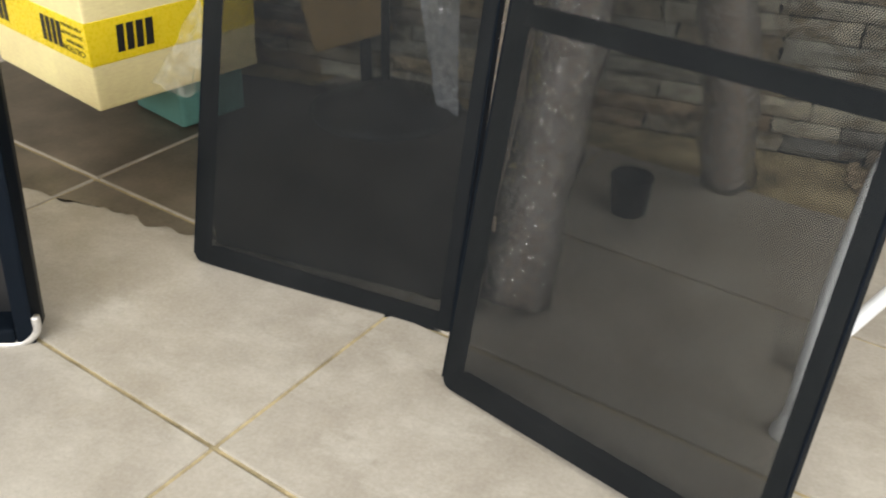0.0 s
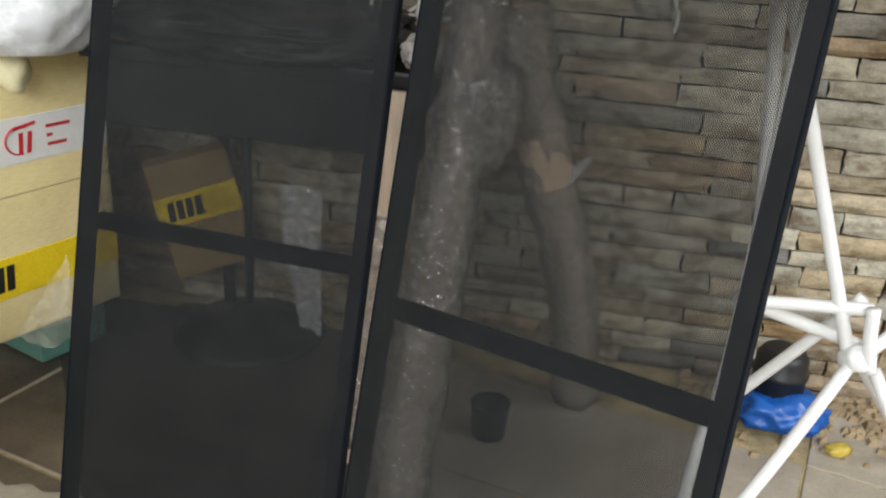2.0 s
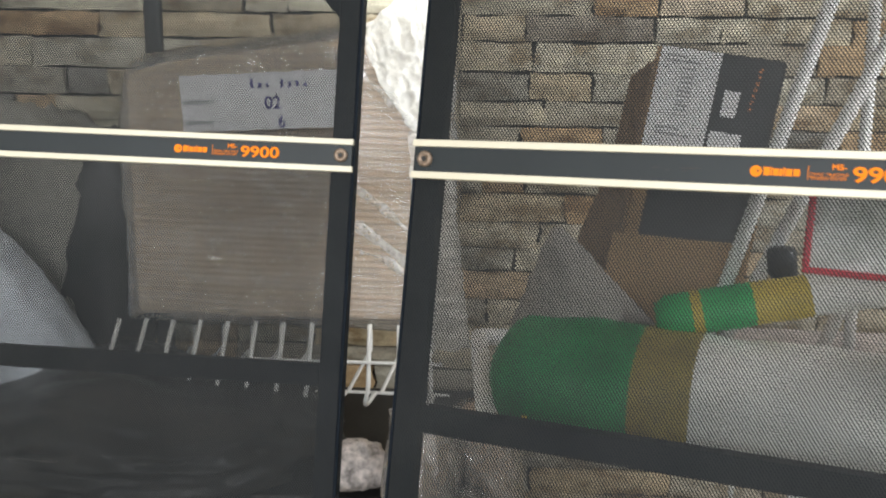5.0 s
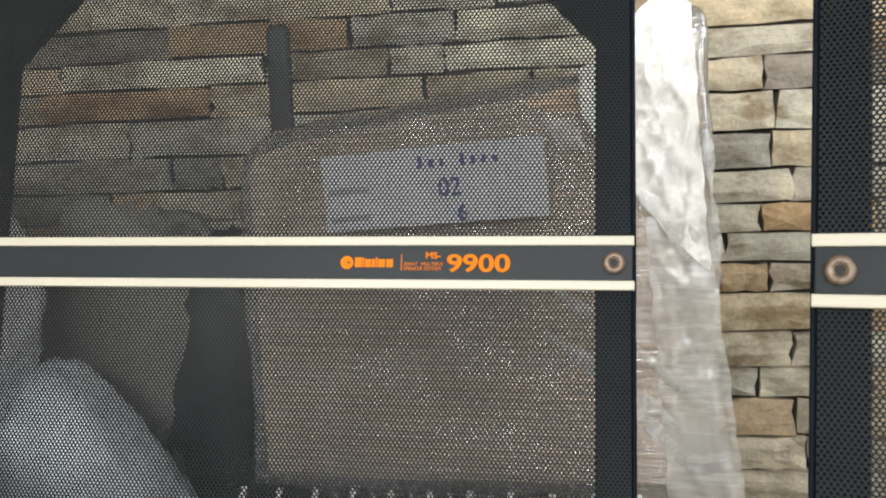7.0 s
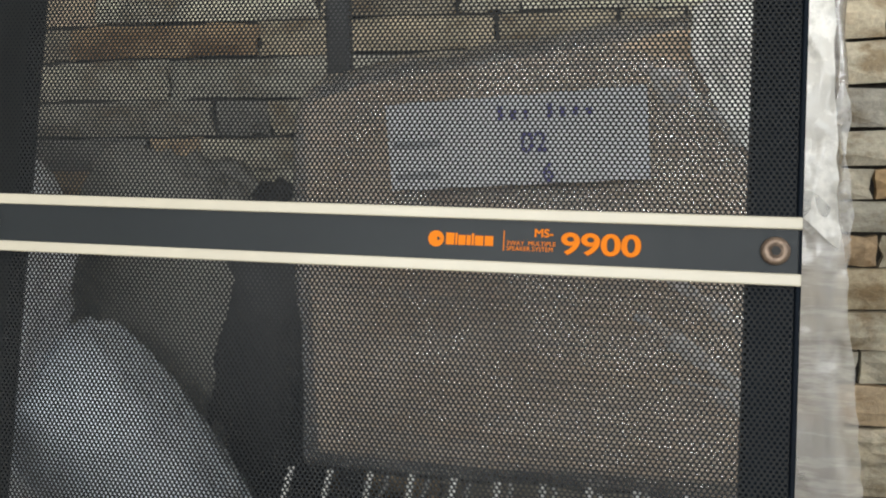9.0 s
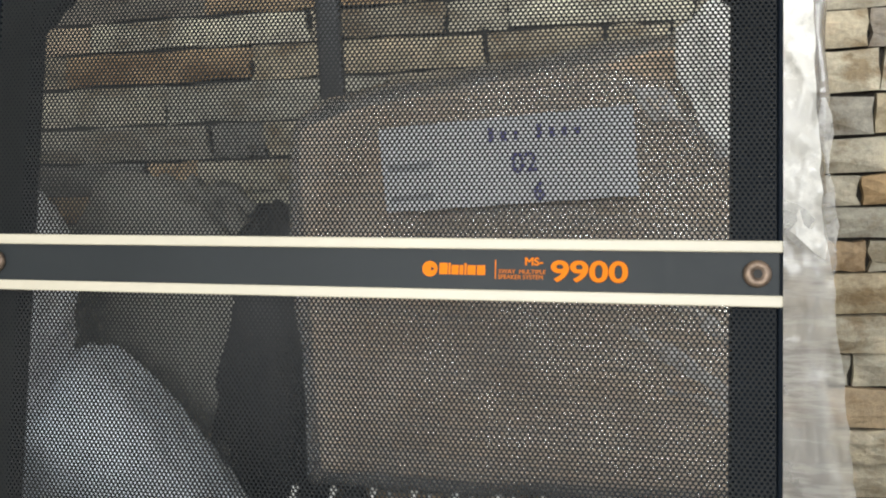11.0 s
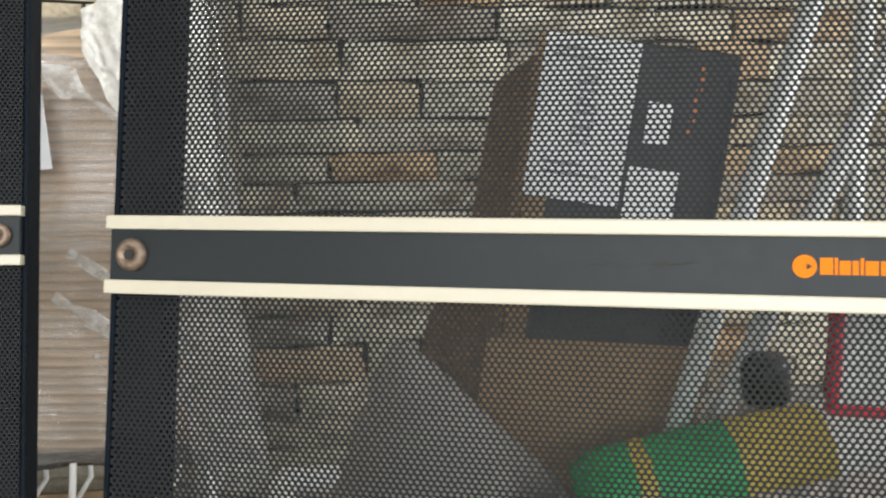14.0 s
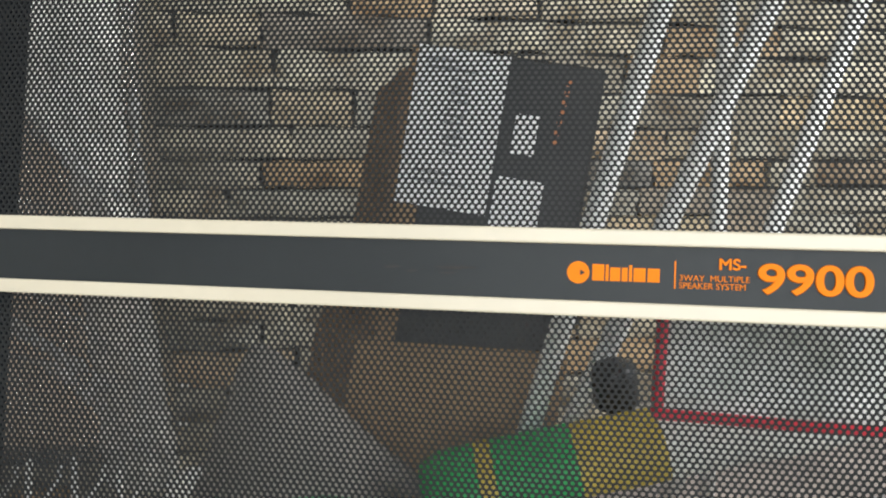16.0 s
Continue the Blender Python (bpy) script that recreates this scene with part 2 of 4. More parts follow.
M_WIRE = plain("white_coated_wire", (0.74, 0.73, 0.70), 0.35, 0.1, 20, 0.05, 160)
M_BLACK = plain("black_plastic", (0.014, 0.014, 0.015), 0.42, 0.3, 14, 0.15, 240)
M_VINYL = plain("black_vinyl_cushion", (0.020, 0.019, 0.018), 0.4, 0.3, 12, 0.3, 180, 0.001)
M_BLUE = plain("blue_plastic_wrap", (0.012, 0.11, 0.45), 0.3, 0.25, 20, 0.4, 90, 0.003)
M_TEAL = plain("teal_plastic", (0.15, 0.34, 0.29), 0.4, 0.12, 10, 0.1, 160)
M_WOOD = plain("pale_wood", (0.78, 0.61, 0.45), 0.6, 0.2, 9, 0.3, 90, 0.001, stretch=(6, 6, 0.5))
M_GREEN = plain("green_woven_sack", (0.02, 0.34, 0.09), 0.5, 0.15, 16, 0.3, 260, 0.001)
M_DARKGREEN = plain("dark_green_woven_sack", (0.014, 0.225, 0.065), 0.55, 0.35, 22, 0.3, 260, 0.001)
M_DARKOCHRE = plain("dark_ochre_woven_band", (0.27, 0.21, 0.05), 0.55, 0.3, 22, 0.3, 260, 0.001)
M_OCHRE = plain("ochre_woven_band", (0.50, 0.38, 0.06), 0.55, 0.15, 16, 0.3, 260, 0.001)
M_SACK = plain("white_woven_sack", (0.70, 0.70, 0.66), 0.5, 0.08, 14, 0.3, 260, 0.001)
M_GREYSACK = plain("greyish_cloth_sack", (0.25, 0.24, 0.21), 0.8, 0.15, 14, 0.4, 200, 0.001)
M_SKY = plain("blue_printed_ink", (0.05, 0.25, 0.62), 0.5, 0.1, 20, 0.1, 200)
M_RED = plain("red_plastic", (0.55, 0.02, 0.04), 0.35, 0.1, 14, 0.1, 200)
M_RUBBLE = plain("tan_rubble", (0.38, 0.29, 0.18), 0.95, 0.4, 30, 0.8, 140, 0.004)
M_RUBBER = plain("pale_rubber_foot", (0.74, 0.74, 0.72), 0.6)

# ---------------------------------------------------------------- mesh helpers


def part(name, bm, material, parent=None, label="", smooth=False):
    """Link a bmesh as one mesh object under a thing or a part."""
    me = bpy.data.meshes.new(name)
    bm.to_mesh(me)
    bm.free()
    if smooth:
        for p in me.polygons:
            p.use_smooth = True
    me.materials.append(material)
    ob = new(name, me)
    if parent is not None:
        ob.parent = parent
    return tagged(ob, label)


def thing(name, m, label, category, group="", kind=""):
    ob = new(name)
    ob.empty_display_size = 0.05
    ob.matrix_world = m
    return tagged(ob, label, category, group, kind)


def box(x0, x1, y0, y1, z0, z1, bevel=0.0, seg=1):
    bm = bmesh.new()
    bmesh.ops.create_cube(bm, size=1.0)
    for v in bm.verts:
        v.co = Vector(((x0 + x1) / 2 + v.co.x * (x1 - x0), (y0 + y1) / 2 + v.co.y * (y1 - y0), (z0 + z1) / 2 + v.co.z * (z1 - z0)))
    if bevel:
        bmesh.ops.bevel(bm, geom=bm.edges[:], offset=bevel, segments=seg, affect="EDGES", profile=0.6)
    return bm


def plate(points, y0, y1, bevel=0.0):
    """A flat outline in x and z, y0 to y1 thick."""
    bm = bmesh.new()
    f = bm.faces.new([bm.verts.new((x, y0, z)) for x, z in points])
    if f.normal.y > 0:
        f.normal_flip()
    r = bmesh.ops.extrude_face_region(bm, geom=[f])
    for v in r["geom"]:
        if isinstance(v, bmesh.types.BMVert):
            v.co.y = y1
    bmesh.ops.recalc_face_normals(bm, faces=bm.faces[:])
    if bevel:
        es = [e for e in bm.edges if abs(e.verts[0].co.y - y0) < 1e-6 and abs(e.verts[1].co.y - y0) < 1e-6]
        bmesh.ops.bevel(bm, geom=es, offset=bevel, segments=2, affect="EDGES", profile=0.5)
    return bm


def tube(points, radius, seg=12, closed=False, caps=True):
    """A round bar along points; radius may be one number or one a point."""
    pts = [Vector(p) for p in points]
    n = len(pts)
    rad = radius if isinstance(radius, (list, tuple)) else [radius] * n
    bm = bmesh.new()
    rings, up = [], None
    for i, p in enumerate(pts):
        if closed:
            d = (pts[(i + 1) % n] - pts[i - 1]).normalized()
        else:
            d = (pts[min(i + 1, n - 1)] - pts[max(i - 1, 0)]).normalized()
        if up is None:
            up = d.orthogonal().normalized()
        up = (up - d * up.dot(d)).normalized()
        side = d.cross(up)
        rings.append([bm.verts.new(p + (up * math.cos(a) + side * math.sin(a)) * rad[i]) for a in (2 * math.pi * k / seg for k in range(seg))])
    for i in range(n if closed else n - 1):
        a, b = rings[i], rings[(i + 1) % n]
        for k in range(seg):
            bm.faces.new((a[k], a[(k + 1) % seg], b[(k + 1) % seg], b[k]))
    if caps and not closed:
        bm.faces.new(rings[0][::-1])
        bm.faces.new(rings[-1])
    bmesh.ops.recalc_face_normals(bm, faces=bm.faces[:])
    return bm


def arc(points, steps=6):
    """Points rounded by a Catmull-Rom curve."""
    p = [Vector(q) for q in points]
    p = [p[0] * 2 - p[1]] + p + [p[-1] * 2 - p[-2]]
    out = []
    for i in range(1, len(p) - 2):
        for k in range(steps):
            t = k / steps
            a, b, c, d = p[i - 1:i + 3]
            out.append(0.5 * ((2 * b) + (c - a) * t + (2 * a - 5 * b + 4 * c - d) * t * t + (3 * b - a - 3 * c + d) * t ** 3))
    return out + [p[-2]]


def lathe(profile, seg=32):
    """A turned form round z from (radius, height) pairs."""
    bm = bmesh.new()
    rings = [[bm.verts.new((r * math.cos(2 * math.pi * k / seg), r * math.sin(2 * math.pi * k / seg), z)) for k in range(seg)] for r, z in profile]
    for a, b in zip(rings, rings[1:]):
        for k in range(seg):
            bm.faces.new((a[k], a[(k + 1) % seg], b[(k + 1) % seg], b[k]))
    bm.faces.new(rings[0][::-1])
    bm.faces.new(rings[-1])
    bmesh.ops.recalc_face_normals(bm, faces=bm.faces[:])
    return bm


def crumple(size, seed, amp=0.12, freq=2.2, level=4, squash=0.0, power=2.4):
    """A slack bag: a rounded block with folds; flat underneath."""
    bm = bmesh.new()
    bmesh.ops.create_icosphere(bm, subdivisions=level, radius=1.0)
    off = Vector((seed * 3.1, seed * 7.7, seed * 1.3))
    for v in bm.verts:
        c = v.co.normalized()
        k = (abs(c.x) ** power + abs(c.y) ** power + abs(c.z) ** power) ** (-1 / power)
        n1 = noise.noise(c * freq + off)
        n2 = 1 - abs(noise.noise(c * freq * 2.3 + off * 2)) * 2
        n3 = 1 - abs(noise.noise(c * freq * 5.5 + off * 3)) * 2
        k *= 1 + amp * n1 + amp * 0.55 * n2 + amp * 0.22 * n3
        z = c.z * k
        if squash and z < -squash:
            z = -squash + (z + squash) * 0.12
        v.co = Vector((c.x * k * size[0], c.y * k * size[1], z * size[2]))
    return bm


def crinkled(lower, upper, nu, nv, y0, seed, deep):
    """A slack sheet between two lines of (x, z), with sharp folds that run down across it."""
    bm, off, rows = bmesh.new(), Vector((seed, seed * 2.3, 0)), []
    line = lambda pts, f: Vector(pts[min(int(f * (len(pts) - 1)), len(pts) - 2)]).lerp(Vector(pts[min(int(f * (len(pts) - 1)), len(pts) - 2) + 1]), f * (len(pts) - 1) - min(int(f * (len(pts) - 1)), len(pts) - 2))
    for i in range(nu + 1):
        lo, hi, row = line(lower, i / nu), line(upper, i / nu), []
        for k in range(nv + 1):
            p = lo.lerp(hi, k / nv)
            q = Vector((p.x * 42 + p.y * 17, p.y * 26 - p.x * 15, 0)) + off
            y = deep * (1 - 2.2 * abs(noise.noise(q))) + 0.55 * deep * (1 - 2.2 * abs(noise.noise(q * 2.6 + off))) + 0.25 * deep * noise.noise(q * 6.1)
            row.append(bm.verts.new((p.x + 0.003 * noise.noise(q * 2.1 + off), y0 - y + 0.10 * max(0.0, p.y - 0.2), p.y + 0.004 * noise.noise(q * 1.7))))
        rows.append(row)
    for ra, rb_ in zip(rows, rows[1:]):
        for k in range(nv):
            bm.faces.new((ra[k], rb_[k], rb_[k + 1], ra[k + 1]))
    return bm


def letters(text, size, material, parent, m, name="lettering", depth=0.0003, bold=0.0, squeeze=1.0):
    cu = bpy.data.curves.new(name, "FONT")
    cu.body, cu.size, cu.extrude, cu.bevel_depth = text, size, depth, bold
    tmp = new("tmp_text", cu)
    me = bpy.data.meshes.new_from_object(tmp.evaluated_get(bpy.context.evaluated_depsgraph_get()))
    bpy.data.objects.remove(tmp)
    bpy.data.curves.remove(cu)
    me.materials.clear()
    me.materials.append(material)
    ob = new(name, me)
    ob.parent = parent
    ob.matrix_local = m @ Matrix.Diagonal((squeeze, 1, 1, 1))
    return ob


# ---------------------------------------------------------------- room


def slab(name, x0, x1, y0, y1, z0, z1, mat, label, cat):
    ob = part(name, box(x0, x1, y0, y1, z0, z1), mat)
    return tagged(ob, label, cat, kind="structure")


floor = slab("floor", -3, 2.9, -3.2, 1.72, -0.12, -0.004, M_GROUT, "beige stone-look tiled floor with yellowed grout", "floor")
ceiling = slab("ceiling", -3, 2.9, -3.2, 1.72, 2.9, 3.0, M_PLASTER, "plain white painted ceiling", "ceiling")
WALL_Y = 1.600
wall_back = slab("wall_back", -3, 2.9, WALL_Y, 1.72, -0.004, 2.9, M_MORTAR, "stacked split-stone wall of grey, cream and rust strips", "wall")
slab("wall_side_a", -3.12, -3, -3.2, 1.72, -0.12, 3.0, M_PLASTER, "plain white painted side wall", "wall")


def wall_with_opening(name, along, fixed, lo, hi, o0, o1, oz0, oz1):
    """A wall along x or y with one opening through it."""
    bm = bmesh.new()
    for a0, a1, z0, z1 in ((lo, o0, -0.12, 3.0), (o1, hi, -0.12, 3.0), (o0, o1, -0.12, oz0), (o0, o1, oz1, 3.0)):
        if z1 - z0 < 0.01 or a1 - a0 < 0.01:
            continue
        b = box(a0, a1, fixed, fixed + 0.12, z0, z1) if along == "x" else box(fixed, fixed + 0.12, a0, a1, z0, z1)
        me = bpy.data.meshes.new("tmp")
        b.to_mesh(me)
        b.free()
        bm.from_mesh(me)
        bpy.data.meshes.remove(me)
    return tagged(part(name, bm, M_PLASTER), "plain white painted wall with a wide opening", "wall", kind="structure")


wall_with_opening("wall_front", "x", -3.32, -3.12, 3.02, -2.05, 1.65, 1.5, 2.85)
wall_with_opening("wall_side_b", "y", 2.9, -3.2, 1.72, -0.9, 1.1, 1.5, 2.75)
tagged(part("ground", box(-40, 40, -60, -3.34, -0.2, -0.12), M_TILE), "pale paved ground outside the opening", "ground", kind="structure")

# ---------------------------------------------------------------- loudspeaker grilles
W = 0.45
FS, C1B, C1T, C2B, C2T, BARB, BART, TOP, CH, CHV, HH = 0.0230, 0.4786, 0.5024, 0.9329, 0.9543, 1.1443, 1.1768, 1.3582, 0.0545, 0.0586, 1.3843
EB, LOGO0, LOGO1 = 0.0119, 0.2698, 0.3785


def grille(m, label, scuffed=False):
    g = thing("speaker_grille", m, label, "speaker grille", "pair of loudspeaker grilles")
    r = 0.013
    corner = [(r - r * math.cos(a), r - r * math.sin(a)) for a in (math.pi / 2 * k / 5 for k in range(6))]

    def outline(x0, x1, z0, z1):
        pts = [(x0 + a, z0 + b) for a, b in corner]
        pts += [(x1 - a, z0 + b) for a, b in reversed(corner)]
        pts += [(x1 - a, z1 - b) for a, b in corner]
        pts += [(x0 + a, z1 - b) for a, b in reversed(corner)]
        return pts

    part("perforated_sheet", plate(outline(0.002, W - 0.002, 0.002, HH - 0.002), -0.00115, 0.0), M_PERF, g, "black perforated steel sheet, slightly dusty")
    left = [(c[0], c[1]) for c in corner] + [(FS, 0), (FS, HH)] + [(a, HH - b) for a, b in reversed(corner)]
    for flip in (False, True):
        pts = [(W - x, z) for x, z in left] if flip else left
        part("stile", plate(pts, 0.0012, 0.014, 0.002), M_FRAME, g)
    for z0, z1 in ((0, 0.026), (C1B, C1T), (C2B, C2T), (TOP, HH)):
        part("rail", plate([(FS, z0), (W - FS, z0), (W - FS, z1), (FS, z1)], 0.0014, 0.022, 0.001), M_FRAME, g)
    for s in (0, 1):
        tri = [(FS, TOP), (FS + CH, TOP), (FS, TOP - CHV)]
        part("corner_gusset", plate([(W - x, z) for x, z in tri] if s else tri, 0.0014, 0.012), M_FRAME, g)
    # folded rim of the sheet, round the outside
    for x0, x1 in ((-0.0012, 0.0012), (W - 0.0012, W + 0.0012)):
        part("side_rim", box(x0, x1, -0.001, 0.02, r, HH - r, 0.0005), M_FRAME, g)
    bar = part("name_bar", box(0.001, W - 0.001, -0.006, -0.0012, BARB + 0.003, BART - 0.003, 0.0006), M_BAR, g, "charcoal name strip")
    for z0, z1 in ((BARB, BARB + 0.0058), (BART - 0.0058, BART)):
        part("trim_strip", box(0.0, W, -0.0085, -0.0014, z0, z1, 0.0008, 2), M_CREAM, bar, "cream plastic trim strip")
    zm = (BARB + BART) / 2
    for x in (EB, W - EB):
        bolt = lathe([(0.0064, 0), (0.0067, 0.0010), (0.0067, 0.0026), (0.0058, 0.0040), (0.0036, 0.0044), (0.0030, 0.0036)], 24)
        b = part("bolt", bolt, M_RUST, bar, "rusty socket bolt", smooth=True)
        b.matrix_local = pose(x, -0.006, zm, 90, 0, 0)
        s = part("bolt_socket", lathe([(0.0023, 0.0), (0.0023, 0.0040)], 6), M_SOCKET, bar)
        s.matrix_local = pose(x, -0.0062, zm, 90, 0, 0)
    # orange print: a round emblem and plain bars for the maker's name, then the readable words
    k = (LOGO1 - LOGO0) / 538.0
    X = lambda px: LOGO0 + px * k
    y = -0.0063
    if scuffed:
        for x0, x1, dz, th in ((0.199, 0.206, 0.0, 0.0012), (0.208, 0.213, -0.0014, 0.0009), (0.219, 0.2365, 0.0004, 0.0014), (0.221, 0.228, -0.0018, 0.0008)):
            xm = (x0 + x1) / 2
            part("scuff", plate([(x0, zm + dz), (x0 + 0.3 * (xm - x0), zm + dz - th * 0.4), (xm, zm + dz - th * 0.5), (x1, zm + dz + th * 0.1), (xm + 0.002, zm + dz + th * 0.45)], -0.0064, -0.0059), M_SOCKET, bar, "dark rubbed scuff")
    em = part("round_emblem", lathe([(20.5 * k, 0.0), (20.5 * k, 0.0003)], 28), M_ORANGE, bar)
    em.matrix_local = pose(X(20.5), y + 0.0003, zm, 90, 0, 0)
    em2 = part("emblem_notch", lathe([(6 * k, 0.0), (6 * k, 0.0004)], 3), M_BAR, bar)
    em2.matrix_local = pose(X(27), y + 0.00005, zm, 90, 0, 0)
    for i, (a, b, up) in enumerate(((46, 66, 16), (70, 74, 16), (78, 95, 11), (99, 108, 11), (112, 116, 16), (120, 140, 11), (145, 165, 11))):
        part("name_block", box(X(a), X(b + 1.5), y, y + 0.0003, zm - 14 * k, zm + up * k), M_ORANGE, bar)
    part("divider", box(X(192), X(194.5), y, y + 0.0003, zm - 24 * k, zm + 26 * k), M_ORANGE, bar)
    letters("MS-", 28 * k, M_ORANGE, bar, pose(X(268), y, zm + 13 * k, 90), bold=0.00015, squeeze=1.1)
    letters("3WAY  MULTIPLE", 15 * k, M_ORANGE, bar, pose(X(200), y, zm - 9 * k, 90), squeeze=1.06)
    letters("SPEAKER SYSTEM", 11.5 * k * 1.36, M_ORANGE, bar, pose(X(200), y, zm - 23 * k, 90), squeeze=0.98)
    letters("9900", 54 * k * 1.36, M_ORANGE, bar, pose(X(334), y, zm - 26 * k, 90), bold=0.0004, squeeze=1.32)
    return g


def grille_pose(x, y, yaw, lean, spin, z=0.001):
    return pose(x, y, z, 0, 0, yaw) @ pose(0, 0, 0, -lean) @ pose(0, 0, 0, 0, -spin)


grille(grille_pose(-0.4891, 0.7717, -1.300, 13.396, -1.327), "tall black perforated speaker grille leaning back on the tiled floor")
grille(grille_pose(-0.0071, 0.6475, -20.935, 13.224, 1.205), "tall black perforated speaker grille, turned, leaning beside the white tube rack", True)

# ---------------------------------------------------------------- table with wrapped legs, behind the grilles
table = thing("wrapped_table", pose(-0.30, 1.33, 0), "low wooden table with bubble-wrapped splayed legs, in shadow", "table")


def at(m, *pts):
    return [m.inverted() @ Vector(p) for p in pts]


TM = pose(-0.30, 1.33, 0)
part("apron", box(-0.33, 0.34, -0.155, -0.135, 0.54, 0.655, 0.002), M_BLACK, table, "dark apron")
part("tabletop", box(-0.34, 0.43, -0.17, 0.22, 0.655, 0.685, 0.006, 2), M_BLACK, table, "dark tabletop")


def wrapped(name, pts, radii, parent, m, seed, material=None, swell=0.26):
    """A bar in loose wrapping: a tube with lumps and folds."""
    line = arc(at(m, *pts), 9)
    n = len(line)
    rr = [radii[0] + (radii[1] - radii[0]) * i / (n - 1) for i in range(n)]
    bm = tube(line, rr, 28)
    c0 = Vector((seed, seed * 2.0, 0))
    for v in bm.verts:
        i = min(range(n), key=lambda k: (line[k] - v.co).length_squared)
        d = v.co - line[i]
        f = noise.noise(v.co * 16 + c0) * swell + (1 - 2 * abs(noise.noise(v.co * 38 + c0))) * swell * 0.45
        v.co += d * f
    return part(name, bm, material or M_BUBBLE, parent, "", smooth=True)


core = card_mat("brown_leg_wood", (0.50, 0.37, 0.27))
for pts, r, s in ((((0.026, 0.855, 0.012), (0.036, 0.98, 0.30), (0.048, 1.09, 0.58), (0.062, 1.16, 0.80)), (0.048, 0.044), 1.0),
                  (((0.268, 1.40, 0.012), (0.236, 1.30, 0.30), (0.162, 1.20, 0.60), (0.124, 1.17, 0.80)), (0.047, 0.038), 2.0)):
    leg = part("leg", tube(at(TM, *pts), r[0] * 0.6, 14), core, table)
    wrapped("bubble_wrap", pts, r, leg, TM, s)
for y in (1.535,):
    part("leg", tube(at(TM, (-0.56, y, 0.0), (-0.56, y, 0.655)), 0.014, 12), M_BLACK, table)
part("wrap_bulge", crumple((0.048, 0.042, 0.085), 61, 0.2, 2.0, 4), M_BUBBLE, table, smooth=True).matrix_local = pose(0.385, -0.215, 0.635, 0, 14, 0)
part("cardboard_sleeve", tube(at(TM, (0.184, 1.222, 0.52), (0.158, 1.195, 0.61)), 0.041, 20), M_FLUTED, table, "corrugated cardboard sleeve")
part("film_curl", crinkled([(0.215, 0.515), (0.232, 0.535), (0.250, 0.560)], [(0.200, 0.530), (0.222, 0.552), (0.247, 0.572)], 10, 6, 1.175, 12.0, 0.004), M_STRIP, table, "loose curl of clear film", smooth=True).matrix_local = TM.inverted()
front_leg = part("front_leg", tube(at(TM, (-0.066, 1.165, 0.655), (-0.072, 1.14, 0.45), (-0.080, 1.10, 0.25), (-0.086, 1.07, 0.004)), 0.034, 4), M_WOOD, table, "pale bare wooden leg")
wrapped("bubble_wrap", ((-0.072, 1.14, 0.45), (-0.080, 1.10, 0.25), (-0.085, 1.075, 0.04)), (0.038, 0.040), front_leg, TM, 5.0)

# dark layer added so that the tiles behind the grille look shaded
tagged(part("floor_sheet", plate([(-0.485, 0.83), (-0.05, 0.83), (-0.05, 1.52), (-1.02, 1.50)], -0.0015, 0.0), plain("dark_brown_shade", (0.055, 0.048, 0.042), 0.7, 0.4, 9, 0.3, 140, 0.002)),
       "thin dark brown layer painting the shade on the tiles under the table", "floor sheet").matrix_world = pose(0, 0, 0.0016) @ Matrix(((1, 0, 0, 0), (0, 0, 1, 0), (0, -1, 0, 0), (0, 0, 0, 1)))

# black stand with a round base, carton and plastic under the table
stand = thing("round_base_stand", pose(-0.47, 1.45, 0), "black metal stand with a round domed base on the floor", "stand")
part("base", lathe([(0.165, 0.0), (0.168, 0.008), (0.15, 0.02), (0.06, 0.045), (0.03, 0.07), (0.02, 0.075)], 40), M_BLACK, stand, smooth=True)
part("rod", tube([(0, 0, 0.07), (0.004, 0, 0.35), (0, 0, 0.65)], 0.010), M_BLACK, stand, smooth=True)

# ---------------------------------------------------------------- cartons


